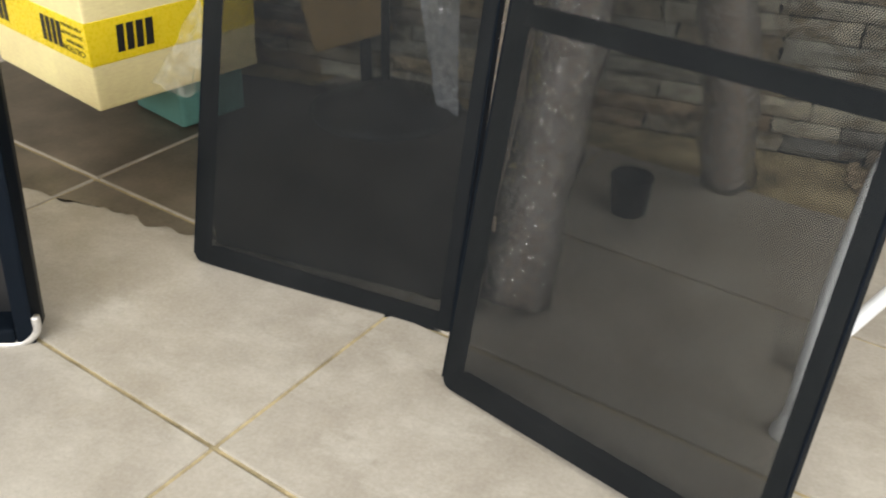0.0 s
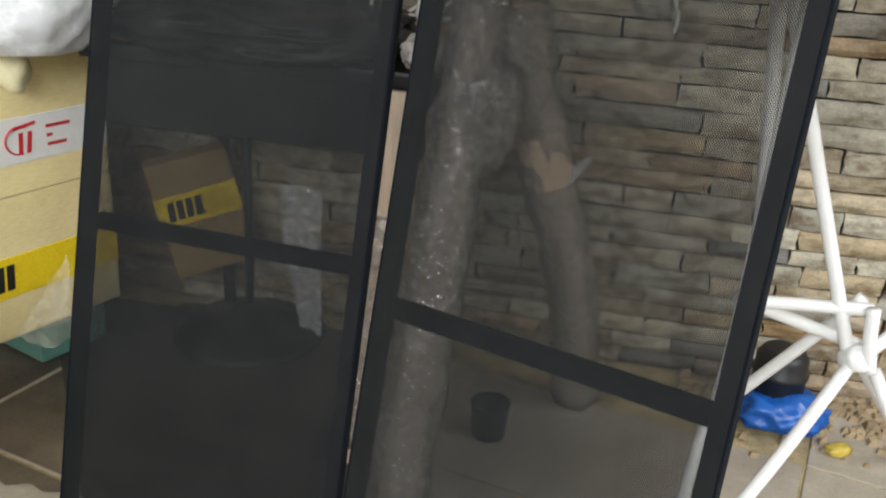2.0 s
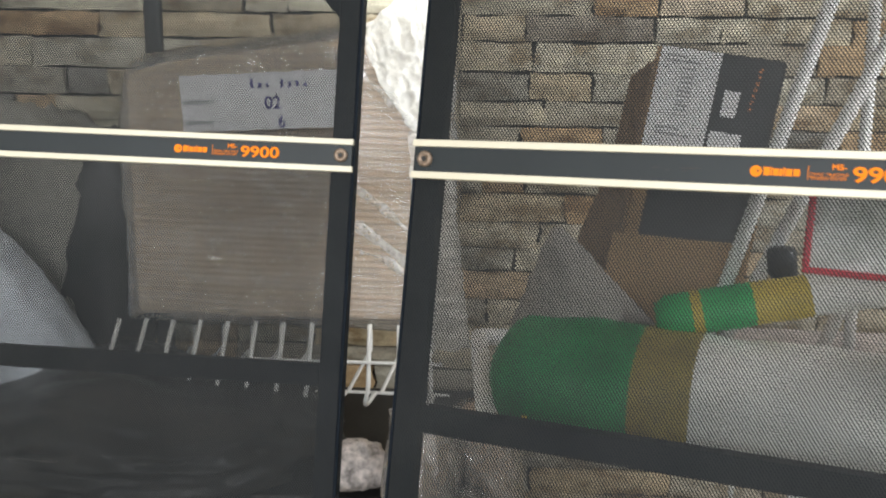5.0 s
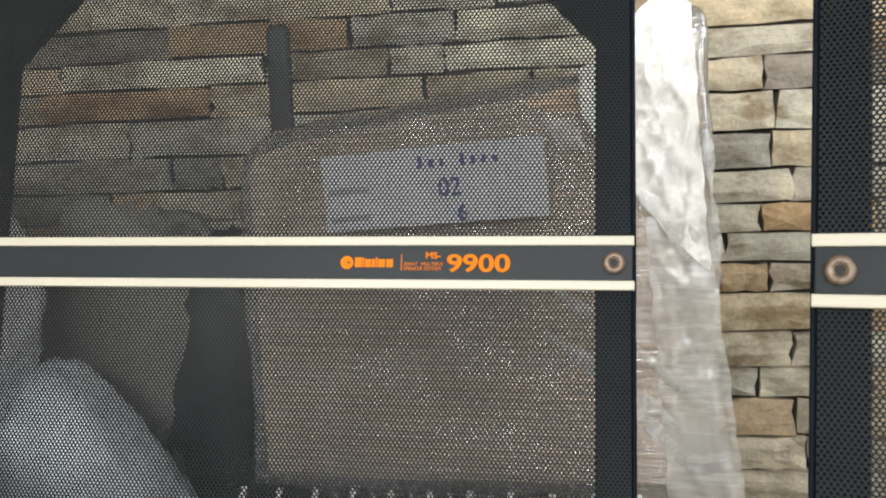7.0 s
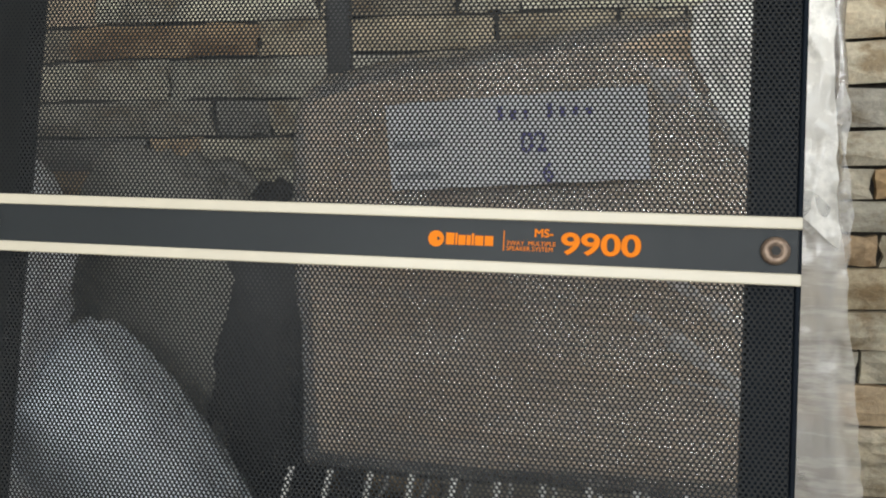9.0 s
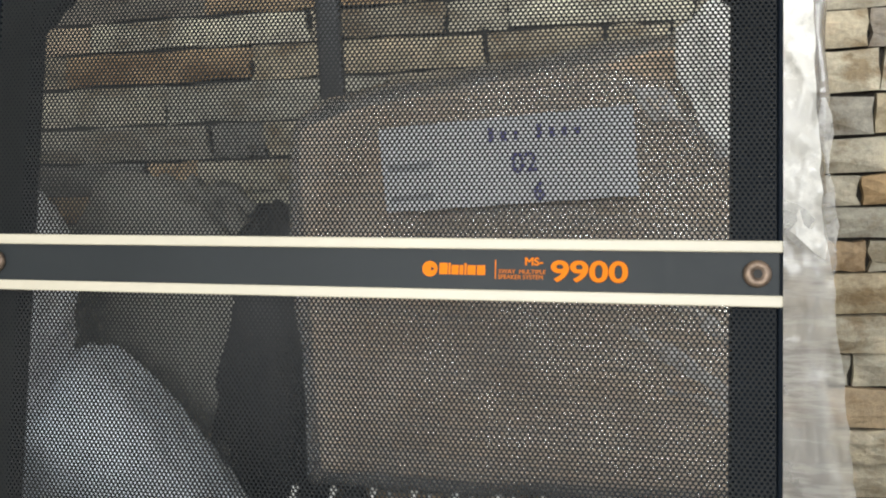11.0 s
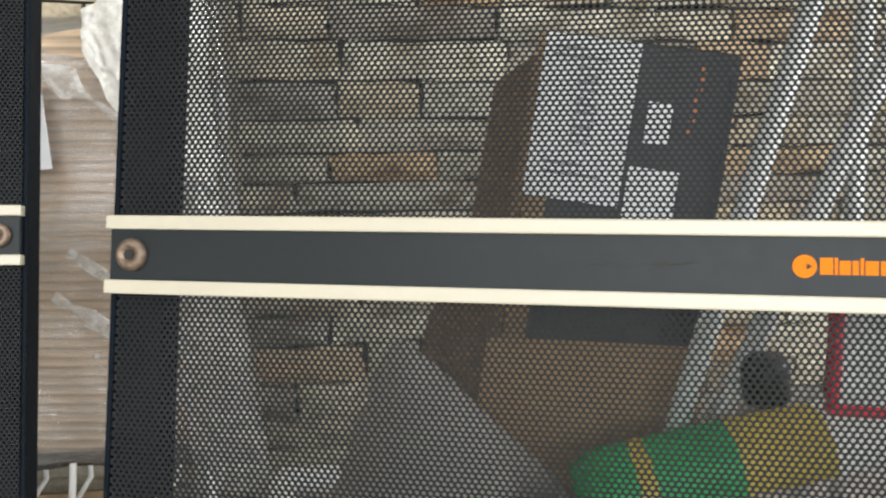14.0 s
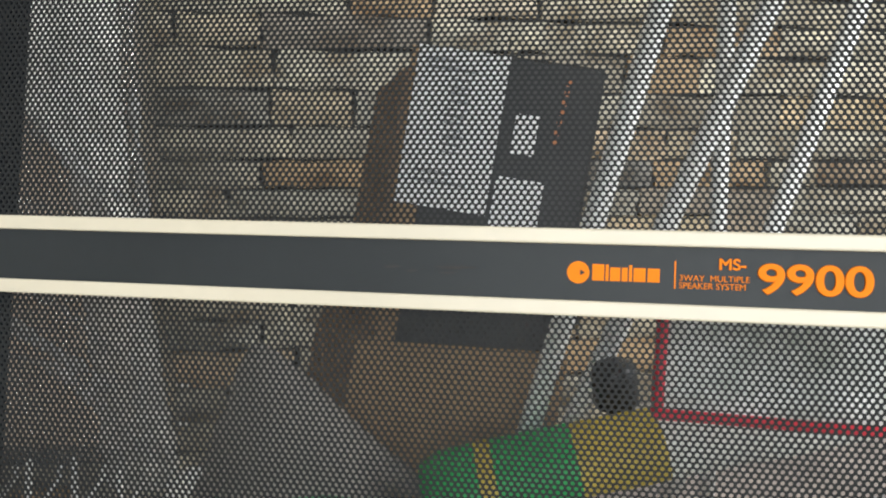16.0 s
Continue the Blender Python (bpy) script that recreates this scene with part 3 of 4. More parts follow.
def carton(m, w, d, h, label, mat, tape_z=None, white_z=None, group=""):
    c = thing("carton", m, label, "carton", group)
    part("body", box(0, w, 0, d, 0, h, 0.006, 2), mat, c)
    part("seam", box(-0.0006, w + 0.0006, -0.0006, d + 0.0006, h * 0.52, h * 0.52 + 0.0016), M_BROWN, c)
    if tape_z:
        z0, z1 = tape_z
        tp = part("yellow_tape", box(-0.0012, w + 0.0012, -0.0012, d + 0.0012, z0, z1, 0.001), M_TAPE, c, "yellow security tape with black print")
        hgt = z1 - z0
        # front print upside down, and the same on the side to the right
        sides = (Matrix.Identity(4), pose(w, 0, 0, 0, 0, 90))
        for k, sm in enumerate(sides):
            face = w if k == 0 else d
            for x0 in (0.235, 0.02) if k == 0 else (0.055, 0.30):
                if x0 + 0.09 > face:
                    continue
                lo_, hi_ = z0 + hgt * 0.20, z0 + hgt * 0.82
                for dx, wide in ((0.0, 0.0145), (0.0195, 0.0145), (0.039, 0.0145), (0.0585, 0.0155)):
                    block = part("print_block", plate([(x0 + dx, lo_), (x0 + dx + wide, lo_), (x0 + dx + wide + 0.004, hi_), (x0 + dx + 0.004, hi_)], -0.0020, -0.0014), M_INK, tp)
                    block.matrix_local = sm
            if k == 0:
                for text, size, zz in (("CAUTION", 0.017, 0.18), ("TAMPER PROOF", 0.0085, 0.40), ("DO NOT ACCEPT", 0.0095, 0.58), ("IF SEAL IS BROKEN", 0.0085, 0.76)):
                    letters(text, size, M_INK, tp, pose(w - 0.012, -0.0016, z0 + hgt * zz + size * 0.7, 90, 180, 0), name="tape_lettering")
    if white_z:
        z0, z1 = white_z
        wt = part("white_tape", box(-0.0010, w + 0.0010, -0.0010, d + 0.0010, z0, z1, 0.001), M_TAPEW, c, "white tape with red print")
        for sm, face in ((Matrix.Identity(4), w), (pose(w, 0, 0, 0, 0, 90), d)):
            x0, hh = 0.175, z1 - z0
            ring = [(x0 + 0.028 * math.cos(a), -0.0022, z0 + hh * 0.5 + hh * 0.30 * math.sin(a)) for a in (radians(q) for q in range(60, 300, 20))]
            for bm in (tube(ring, 0.0016, 6), plate([(x0 - 0.012, z0 + hh * 0.72), (x0 + 0.034, z0 + hh * 0.80), (x0 + 0.034, z0 + hh * 0.86), (x0 - 0.005, z0 + hh * 0.80)], -0.0022, -0.0014),
                       plate([(x0 - 0.004, z0 + hh * 0.2), (x0 + 0.004, z0 + hh * 0.2), (x0 + 0.008, z0 + hh * 0.66), (x0, z0 + hh * 0.66)], -0.0022, -0.0014),
                       plate([(x0 + 0.012, z0 + hh * 0.2), (x0 + 0.02, z0 + hh * 0.2), (x0 + 0.026, z0 + hh * 0.66), (x0 + 0.018, z0 + hh * 0.66)], -0.0022, -0.0014)):
                part("red_emblem", bm, M_INKRED, wt).matrix_local = sm
            for zz, ln in ((0.66, 0.05), (0.46, 0.012), (0.26, 0.04)):
                part("print_bar", box(x0 + 0.055, x0 + 0.055 + ln, -0.0018, -0.0012, z0 + hh * zz, z0 + hh * (zz + 0.07)), M_INKRED, wt).matrix_local = sm
    return c


CYAW = -20.0
carton(pose(-0.82, 0.972, 0.12, 0, 0, CYAW) @ pose(-0.40, 0, 0), 0.40, 0.36, 0.535,
                    "buff yellow carton with yellow and white tape on a teal crate", M_CARTON, (0.085, 0.165), (0.335, 0.42))
crate = thing("teal_crate", pose(-0.82, 0.972, 0.004, 0, 0, CYAW), "low teal plastic crate under the yellow carton", "crate")
part("wall", box(-0.24, -0.06, 0.20, 0.36, 0.0, 0.11, 0.008, 2), M_TEAL, crate)
part("rim", box(-0.245, -0.055, 0.195, 0.365, 0.104, 0.115, 0.003), M_TEAL, crate)
carton(pose(-0.622, 1.420, 0.118, 0, -13, 34), 0.175, 0.06, 0.27, "brown carton with yellow tape tilted on the black stand base", card_mat("dull_brown_carton", (0.34, 0.23, 0.10)), (0.125, 0.195))

plastic = part("bubble_wrap_scrap", crinkled([(-0.352, 0.003), (-0.33, 0.003), (-0.306, 0.003)], [(-0.414, 0.352), (-0.36, 0.358), (-0.311, 0.352)], 14, 40, 1.47, 5.0, 0.007), M_STRIP, smooth=True)
tagged(plastic, "loose strip of bubble wrap standing under the table", "packaging")
fan = bmesh.new()
fan_rows = []
for i in range(15):
    f = i / 14
    row = []
    for k in range(15):
        s_ = k / 14
        p = Vector((-0.575, 0.985, 0.362)).lerp(Vector((-0.672 + 0.082 * s_, 0.965 + 0.05 * s_, 0.21 - 0.03 * math.sin(math.pi * s_))), f)
        pleat = abs(noise.noise(Vector((s_ * 5, f * 1.6, 2.0))))
        row.append(fan.verts.new(p + Vector((0.006 * noise.noise(p * 40), -0.028 * f * pleat, 0.006 * noise.noise(p * 33)))))
    fan_rows.append(row)
for ra, rb_ in zip(fan_rows, fan_rows[1:]):
    for k in range(14):
        fan.faces.new((ra[k], rb_[k], rb_[k + 1], ra[k + 1]))
clear = part("clear_plastic_bag", fan, M_CLEARBAG, smooth=True)
tagged(clear, "crumpled clear plastic bag clinging to the yellow carton", "plastic bag")

# ---------------------------------------------------------------- on the table
cushion = part("vinyl_cushion", crumple((0.27, 0.16, 0.052), 11, 0.16, 1.6, 5, squash=0.8, power=3.2), M_VINYL, smooth=True)
for v in cushion.data.vertices:
    v.co.z += (0.032 * math.exp(-((v.co.x + 0.02) / 0.10) ** 2) - 0.010) * max(0.0, v.co.z / 0.052)
cushion.matrix_world = pose(-0.38, 1.29, 0.722, 0, 0, -3)
part("piping", tube(arc([(-0.07, -0.158, 0.012), (-0.02, -0.163, 0.013), (0.03, -0.160, 0.012), (0.065, -0.155, 0.010)], 5), 0.0016, 8), plain("grey_piping", (0.16, 0.15, 0.14), 0.35), cushion, "thin grey piping", smooth=True)
tagged(cushion, "flat black vinyl cushion lying on the dark tabletop", "cushion")
flap = part("cardboard_sheet", box(-0.26, 0.26, -0.10, 0.12, 0, 0.006, 0.001), M_BROWN)
flap.matrix_world = pose(-0.42, 1.27, 0.687, 0, 0, -4)
tagged(flap, "flat brown cardboard sheet under the black cushion", "cardboard")


def plastic_bag(pos, size, seed, label, rot=(0, 0, 0), amp=0.14, mat=None, name="plastic_bag", cat="plastic bag", freq=2.0):
    ob = part(name, crumple(size, seed, amp, freq, 5, squash=0.75, power=2.6), mat or M_BAG, smooth=True)
    ob.matrix_world = pose(*pos, *rot)
    return tagged(ob, label, cat)


bag = plastic_bag((-0.83, 1.15, 0.80), (0.27, 0.17, 0.17), 21, "large white plastic bag with violet print on the yellow carton", (0, 0, -10), 0.06, freq=1.4)
for dx, dz in ((0.0, 0.0), (0.018, 0.006), (0.034, 0.016)):
    part("violet_print", crumple((0.011, 0.006, 0.009), 22 + dx * 100, 0.3, 2, 2), M_INKBLUE, bag).matrix_local = pose(0.19 + dx, -0.105 + dx * 0.5, 0.075 + dz)
plastic_bag((-0.84, 1.30, 1.05), (0.23, 0.14, 0.17), 23, "bluish white plastic bag on top of the other bag", (0, 10, 0), 0.06, freq=1.4)
slack = plastic_bag((-0.616, 1.37, 0.810), (0.268, 0.075, 0.165), 25, "slack bluish grey plastic bag, peaked, standing on the table", (0, 4, 0), 0.07, M_SLACK, freq=1.5)
for v in slack.data.vertices:
    v.co.x *= max(0.18, 0.56 - 0.36 * v.co.z / 0.165)
plastic_bag((-0.60, 1.51, 0.875), (0.14, 0.05, 0.26), 27, "greyish cloth sack standing on the table", (0, 8, 0), 0.10, M_GREYSACK, "cloth_sack", "sack")
yellow_end = part("cream_bag_corner", crumple((0.03, 0.03, 0.06), 29, 0.2, 2, 3), plain("cream_plastic", (0.72, 0.66, 0.42), 0.4), smooth=True)
yellow_end.matrix_world = pose(-0.735, 1.10, 0.665, 0, -12, 0)
tagged(yellow_end, "cream plastic corner hanging over the yellow carton", "plastic bag")

black_bag = part("black_padded_bag", crumple((0.082, 0.05, 0.21), 31, 0.10, 1.6, 4, squash=0.9, power=2.8), M_BLACK, smooth=True)
black_bag.matrix_world = pose(-0.474, 1.512, 0.884, 0, 8, 0)
tagged(black_bag, "tall black padded bag standing behind the wrapped pack", "bag")
post = thing("black_post", pose(-0.365, 1.45, 0.687, 0, 0.5, 0), "slim black post with a rounded top standing on the table", "post")
part("shaft", box(-0.0125, 0.0125, -0.008, 0.008, 0, 0.650, 0.006, 3), M_BLACK, post)

# wire basket with its ribs, and the wrapped pack in it
basket = thing("wire_basket", pose(-0.173, 1.4185, 0.738, 0, -2.0, -6) @ Matrix.Scale(1.1, 4), "white coated wire basket under the wrapped pack", "wire basket")
for z, y in ((0.064, -0.096), (0.108, 0.10), (0.066, 0.10), (0.004, -0.04)):
    part("rail_wire", tube([(-0.20, y, z), (0.0, y, z), (0.235, y, z)], 0.0022, 8), M_WIRE, basket)
for i in range(12):
    x = -0.19 + i * 0.037
    lean = 0.020 * (1 - i / 9)
    part("rib", tube(arc([(x, -0.079, 0.108), (x - lean * 0.5, -0.091, 0.070), (x - lean, -0.100, 0.034), (x - lean - 0.006, -0.092, 0.008), (x - lean - 0.006, -0.04, 0.004)], 5), 0.0030, 8), M_WIRE, basket, smooth=True)
for x in (-0.17, -0.125, -0.08, -0.035, 0.01, 0.055, 0.10, 0.145, 0.19):
    part("back_rib", tube([(x, -0.04, 0.004), (x, 0.09, 0.02), (x, 0.10, 0.108)], 0.0027, 8), M_WIRE, basket)
cloth = part("patterned_cloth", crumple((0.036, 0.03, 0.030), 33, 0.22, 2.2, 4, squash=0.7), plain("mottled_white_cloth", (0.52, 0.47, 0.45), 0.8, 0.7, 60, 0.3, 120), smooth=True)
cloth.matrix_world = pose(-0.03, 1.19, 0.712, 0, 0, 10)
tagged(cloth, "crumpled mottled white cloth under the wire basket", "cloth")

PM = pose(-0.383, 1.376, 0.840, 0, 0, -6) @ Matrix.Scale(1.1, 4)


def settle(bm):
    """Narrow the pack a little and let it sag level onto the basket."""
    for v in bm.verts:
        v.co.z += (0.010 - 0.060 * v.co.x) * max(0.0, 1 - v.co.z / 0.35)
        v.co.z -= (0.05 - math.sqrt(max(0.0, 0.0025 - (0.05 - max(0.0, min(0.05, v.co.x + 0.01))) ** 2))) * min(1.0, max(0.0, v.co.z / 0.36)) ** 5
        v.co.x = 0.945 * v.co.x + 0.005 * (1 - v.co.x / 0.4)
    return bm



pack = thing("wrapped_pack", PM, "brown corrugated card stack in clear film with a white label", "wrapped package")
body = box(0, 0.418, 0, 0.10, 0.032, 0.360, 0.010, 3)
bmesh.ops.subdivide_edges(body, edges=[e for e in body.edges if e.calc_length() > 0.05], cuts=9, use_grid_fill=True)
for v in body.verts:
    v.co.z += 0.020 * (v.co.x / 0.405) * (v.co.z / 0.360) + 0.0787 * v.co.x - 0.032
    v.co += Vector((0, 1, 0)) * noise.noise(v.co * 9) * 0.006
    if v.co.y > 0.02:
        v.co.y -= (v.co.y - 0.02) * 0.65 * max(0.0, v.co.x / 0.405) ** 3
part("card_block", settle(body), M_FLUTED, pack, smooth=True)
wrap = box(-0.010, 0.450, -0.012, 0.112, 0.022, 0.376, 0.018, 4)
bmesh.ops.subdivide_edges(wrap, edges=[e for e in wrap.edges if e.calc_length() > 0.1], cuts=24, use_grid_fill=True)
for v in wrap.verts:
    u = v.co.x / 0.435
    v.co.z += 0.016 * u * (v.co.z / 0.36) + 0.0787 * v.co.x - 0.032
    if v.co.y > 0.02:
        v.co.y -= (v.co.y - 0.02) * 0.55 * max(0.0, u) ** 3
    v.co.y += 0.5 * max(0.0, v.co.z - 0.2) ** 2
    if u > 0.8 and v.co.z > 0.2:
        v.co.z += 0.03 * math.sin(math.pi * min(1.0, (u - 0.8) / 0.2) * 0.62) * (v.co.z - 0.2) / 0.15
    if u > 0.9 and v.co.z < 0.12:
        v.co.x += 0.018 * (0.12 - v.co.z) / 0.12
    c = v.co.copy()
    c.z *= 0.7
    edge_ = 1.0 if u > 0.93 else 0.5
    v.co += Vector((noise.noise(c * 26) * 0.011 * edge_, -abs(noise.noise(c * 15 + Vector((4, 0, 0)))) * 0.008 + noise.noise(c * 40) * 0.002, noise.noise(c * 17) * 0.004))
part("stretch_film", settle(wrap), M_FILM, pack, "clear glossy stretch film in folds", smooth=True)
# film doubled over at the upper corner, and the loose tail that hangs down the end
part("film_fold", crinkled([(0.320, 0.352), (0.337, 0.316), (0.365, 0.276), (0.395, 0.238), (0.422, 0.215)], [(0.320, 0.384), (0.342, 0.398), (0.362, 0.424), (0.386, 0.446), (0.410, 0.432)], 44, 40, -0.028, 3.0, 0.0026), M_FOLD, pack, "film doubled over, shining white", smooth=True)
part("film_tail", crinkled([(0.388, 0.0), (0.40, -0.006), (0.425, -0.008), (0.452, 0.0)], [(0.372, 0.262), (0.388, 0.262), (0.405, 0.255), (0.421, 0.25)], 20, 50, -0.024, 7.0, 0.0024), M_TAIL, pack, "loose tail of crumpled film", smooth=True)
for pts, r_ in ((((0.30, -0.026, 0.345), (0.37, -0.028, 0.300), (0.41, -0.028, 0.262), (0.452, -0.020, 0.222)), 0.0034),
                (((0.315, -0.022, 0.200), (0.37, -0.026, 0.168), (0.41, -0.026, 0.135), (0.455, -0.018, 0.105)), 0.0018),
                (((0.30, -0.022, 0.165), (0.36, -0.026, 0.132), (0.41, -0.026, 0.100), (0.466, -0.018, 0.060)), 0.0026),
                (((0.33, -0.022, 0.118), (0.37, -0.026, 0.110), (0.42, -0.026, 0.072), (0.470, -0.014, 0.015)), 0.0020),
                (((0.446, -0.010, 0.330), (0.452, -0.014, 0.230), (0.449, -0.014, 0.130), (0.468, -0.012, 0.020)), 0.0018),
                (((0.430, -0.018, 0.300), (0.436, -0.020, 0.210), (0.440, -0.020, 0.120), (0.452, -0.016, 0.010)), 0.0011)):
    line = arc([Vector(p) for p in pts], 8)
    rope, prev = bmesh.new(), None
    for k, p in enumerate(line):
        d = (line[min(k + 1, len(line) - 1)] - line[max(k - 1, 0)]).normalized()
        side = Vector((-d.z, 0, d.x)) * r_ * (2.2 + 3.4 * noise.noise(p * 55))
        lift = Vector((0, -0.004 * abs(noise.noise(p * 90)), 0))
        now = [rope.verts.new(p + side * s_ + lift * (1 - s_ * s_)) for s_ in (-1, -0.4, 0.3, 1)]
        if prev:
            for q in range(3):
                rope.faces.new((prev[q], now[q], now[q + 1], prev[q + 1]))
        prev = now
    part("film_crease", settle(rope), M_CREASE, pack, "twisted crease of the film", smooth=True)
lab = part("paper_label", box(0.085, 0.297, -0.0016, -0.0008, 0.248, 0.315), M_PAPER, pack, "white paper label with handwriting")
lab.matrix_local = pose(0.029, -0.026, 0.000, 0, -3.2, 0) @ Matrix.Diagonal((0.94, 1, 1, 1))
part("label_lines", box(0.09, 0.13, -0.0022, -0.0017, 0.280, 0.286), M_PAPERGREY, lab)
part("label_lines", box(0.09, 0.128, -0.0022, -0.0017, 0.256, 0.261), M_PAPERGREY, lab)
for x0, x1, dz in ((0.179, 0.186, 0.004), (0.189, 0.197, 0.0), (0.200, 0.206, 0.0), (0.219, 0.226, 0.003), (0.229, 0.236, 0.0), (0.239, 0.246, 0.0), (0.249, 0.257, -0.002)):
    part("handwriting_bar", box(x0 + 0.001, x1 - 0.002, -0.0022, -0.0017, 0.297, 0.304 + dz), M_INKBLUE, lab)
letters("02", 0.022, M_INKBLUE, lab, pose(0.197, -0.0018, 0.272, 90), name="handwritten_number", bold=0.0003)
letters("6", 0.020, M_INKBLUE, lab, pose(0.213, -0.0018, 0.250, 90), name="handwritten_number", bold=0.0003)

# ---------------------------------------------------------------- white tube rack and what lies on it
RM = pose(0.60, 1.12, 0)
rack = thing("tube_rack", RM, "folding rack of white powder-coated tubes standing on the tiles", "rack")
R = 0.0105
for pts in (((0.424, 0.732, 0.018), (0.425, 0.740, 0.07), (0.432, 0.79, 0.17), (0.450, 0.85, 0.30), (0.478, 0.92, 0.42), (0.500, 1.02, 0.885)),
            ((0.535, 1.12, 0.30), (0.515, 1.12, 0.50), (0.474, 1.12, 0.885)),
            ((0.445, 0.865, 0.03), (0.57, 0.99, 0.17), (0.690, 1.12, 0.325)),
            ((0.690, 1.13, 0.30), (0.59, 1.13, 0.58), (0.48, 1.13, 0.893)),
            ((0.50, 1.24, 0.10), (0.64, 1.20, 0.31), (0.70, 1.19, 0.40)),
            ((0.53, 1.13, 0.392), (0.60, 1.13, 0.398), (0.70, 1.13, 0.405)),
            ((0.50, 1.14, 0.392), (0.58, 1.15, 0.365), (0.72, 1.16, 0.325)),
            ((0.695, 1.11, 0.415), (0.700, 1.11, 0.37), (0.712, 1.11, 0.31)),
            ((0.69, 1.12, 0.33), (0.80, 1.24, 0.17), (0.90, 1.36, 0.03)),
            ((0.70, 1.12, 0.33), (0.80, 1.15, 0.46), (0.99, 1.2, 0.893)),
            ((0.72, 1.12, 0.31), (0.80, 1.00, 0.17), (0.88, 0.88, 0.03)),
            ((0.56, 0.81, 0.885), (0.70, 0.76, 0.885), (0.86, 0.70, 0.885)),
            ((0.12, 1.20, 0.885), (0.60, 1.20, 0.885), (1.0, 1.20, 0.885)),
            ((0.12, 1.20, 0.885), (0.125, 1.07, 0.885), (0.13, 0.96, 0.885)),
            ((0.86, 0.70, 0.885), (0.93, 0.95, 0.885), (1.0, 1.20, 0.885))):
    part("tube", tube(arc(at(RM, *pts), 6), 0.0085 if pts[0][1] == 0.732 else R, 14), M_WHITE, rack, smooth=True)
for p in ((0.424, 0.732), (0.445, 0.865), (0.90, 1.36), (0.88, 0.88)):
    part("foot_cap", lathe([(0.017, 0.0), (0.019, 0.004), (0.018, 0.012), (0.013, 0.018), (0.012, 0.034)], 20), M_RUBBER, rack, "pale rubber foot", smooth=True).matrix_local = pose(p[0] - 0.60, p[1] - 1.12, 0)
part("joint", lathe([(0.020, -0.02), (0.022, -0.012), (0.022, 0.012), (0.020, 0.02)], 18), M_WHITE, rack, smooth=True).matrix_local = pose(0.09, 0.0, 0.325, 60, 0, 20)


def sack(m, length, r, label, bands, seed):
    """A filled woven sack lying along x, with printed bands; each band a ring of the cloth."""
    s = thing("woven_sack", m, label, "sack")
    edges = [0.0] + [b for b, _ in bands]
    for (x0, x1), (_, mat) in zip(zip(edges, edges[1:]), bands):
        bm = bmesh.new()
        steps, seg, rings = max(3, int((x1 - x0) / 0.012)), 40, []
        for i in range(steps + 1):
            x = x0 + (x1 - x0) * i / steps
            e = min(1.0, (min(x, length - x) + 0.004) / (r * 0.8))
            rr = r * math.sqrt(max(0.02, 1 - (1 - e) ** 2))
            ring = []
            for k in range(seg):
                a = 2 * math.pi * k / seg
                p = Vector((x, math.cos(a), math.sin(a)))
                f = 1 + 0.10 * noise.noise(Vector((x * 9 + seed, p.y * 1.2, p.z * 1.2))) + 0.05 * (1 - 2 * abs(noise.noise(Vector((x * 22, p.y * 2.4 + seed, p.z * 2.4)))))
                ring.append(bm.verts.new((x, p.y * rr * 1.25 * f, max(p.z, -0.72) * rr * f)))
            rings.append(ring)
        for a, b in zip(rings, rings[1:]):
            for k in range(seg):
                bm.faces.new((a[k], a[(k + 1) % seg], b[(k + 1) % seg], b[k]))
        if x0 == 0:
            bm.faces.new(rings[0])
        if x1 >= length - 1e-6:
            bm.faces.new(rings[-1])
        bmesh.ops.recalc_face_normals(bm, faces=bm.faces[:])
        part("sack_band", bm, mat, s, smooth=True)
    return s


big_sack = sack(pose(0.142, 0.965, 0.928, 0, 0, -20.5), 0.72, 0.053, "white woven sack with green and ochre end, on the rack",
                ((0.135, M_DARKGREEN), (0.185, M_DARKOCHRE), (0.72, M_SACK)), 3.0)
for a, b, c, mat in ((0.46, 0.49, 0.02, M_GREEN), (0.50, 0.53, 0.03, M_BLUE), (0.54, 0.58, 0.02, M_GREEN)):
    part("printed_leaf", crumple((0.014, 0.004, 0.018), a * 50, 0.2, 2, 3), mat, big_sack).matrix_local = pose((a + b) / 2, -0.062, c * 0.8)
part("ochre_ring", tube([(0.08 + 0.035 * math.cos(q), -0.060, -0.025 + 0.024 * math.sin(q)) for q in (math.pi * k / 10 for k in range(11))], 0.005, 8), M_OCHRE, big_sack)
sack(pose(0.283, 0.945, 0.985, 0, -13, -9), 0.36, 0.0190, "green and ochre sack roll lying across the white sack",
                  ((0.032, M_GREEN), (0.041, M_OCHRE), (0.085, M_GREEN), (0.132, M_OCHRE), (0.36, M_SACK)), 8.0)
printed_bag = plastic_bag((0.640, 0.752, 1.000), (0.205, 0.040, 0.046), 83, "white plastic bag with green and blue printed shapes, on the sack", (0, 0, -20.5), 0.035, M_BAG, freq=2.0)
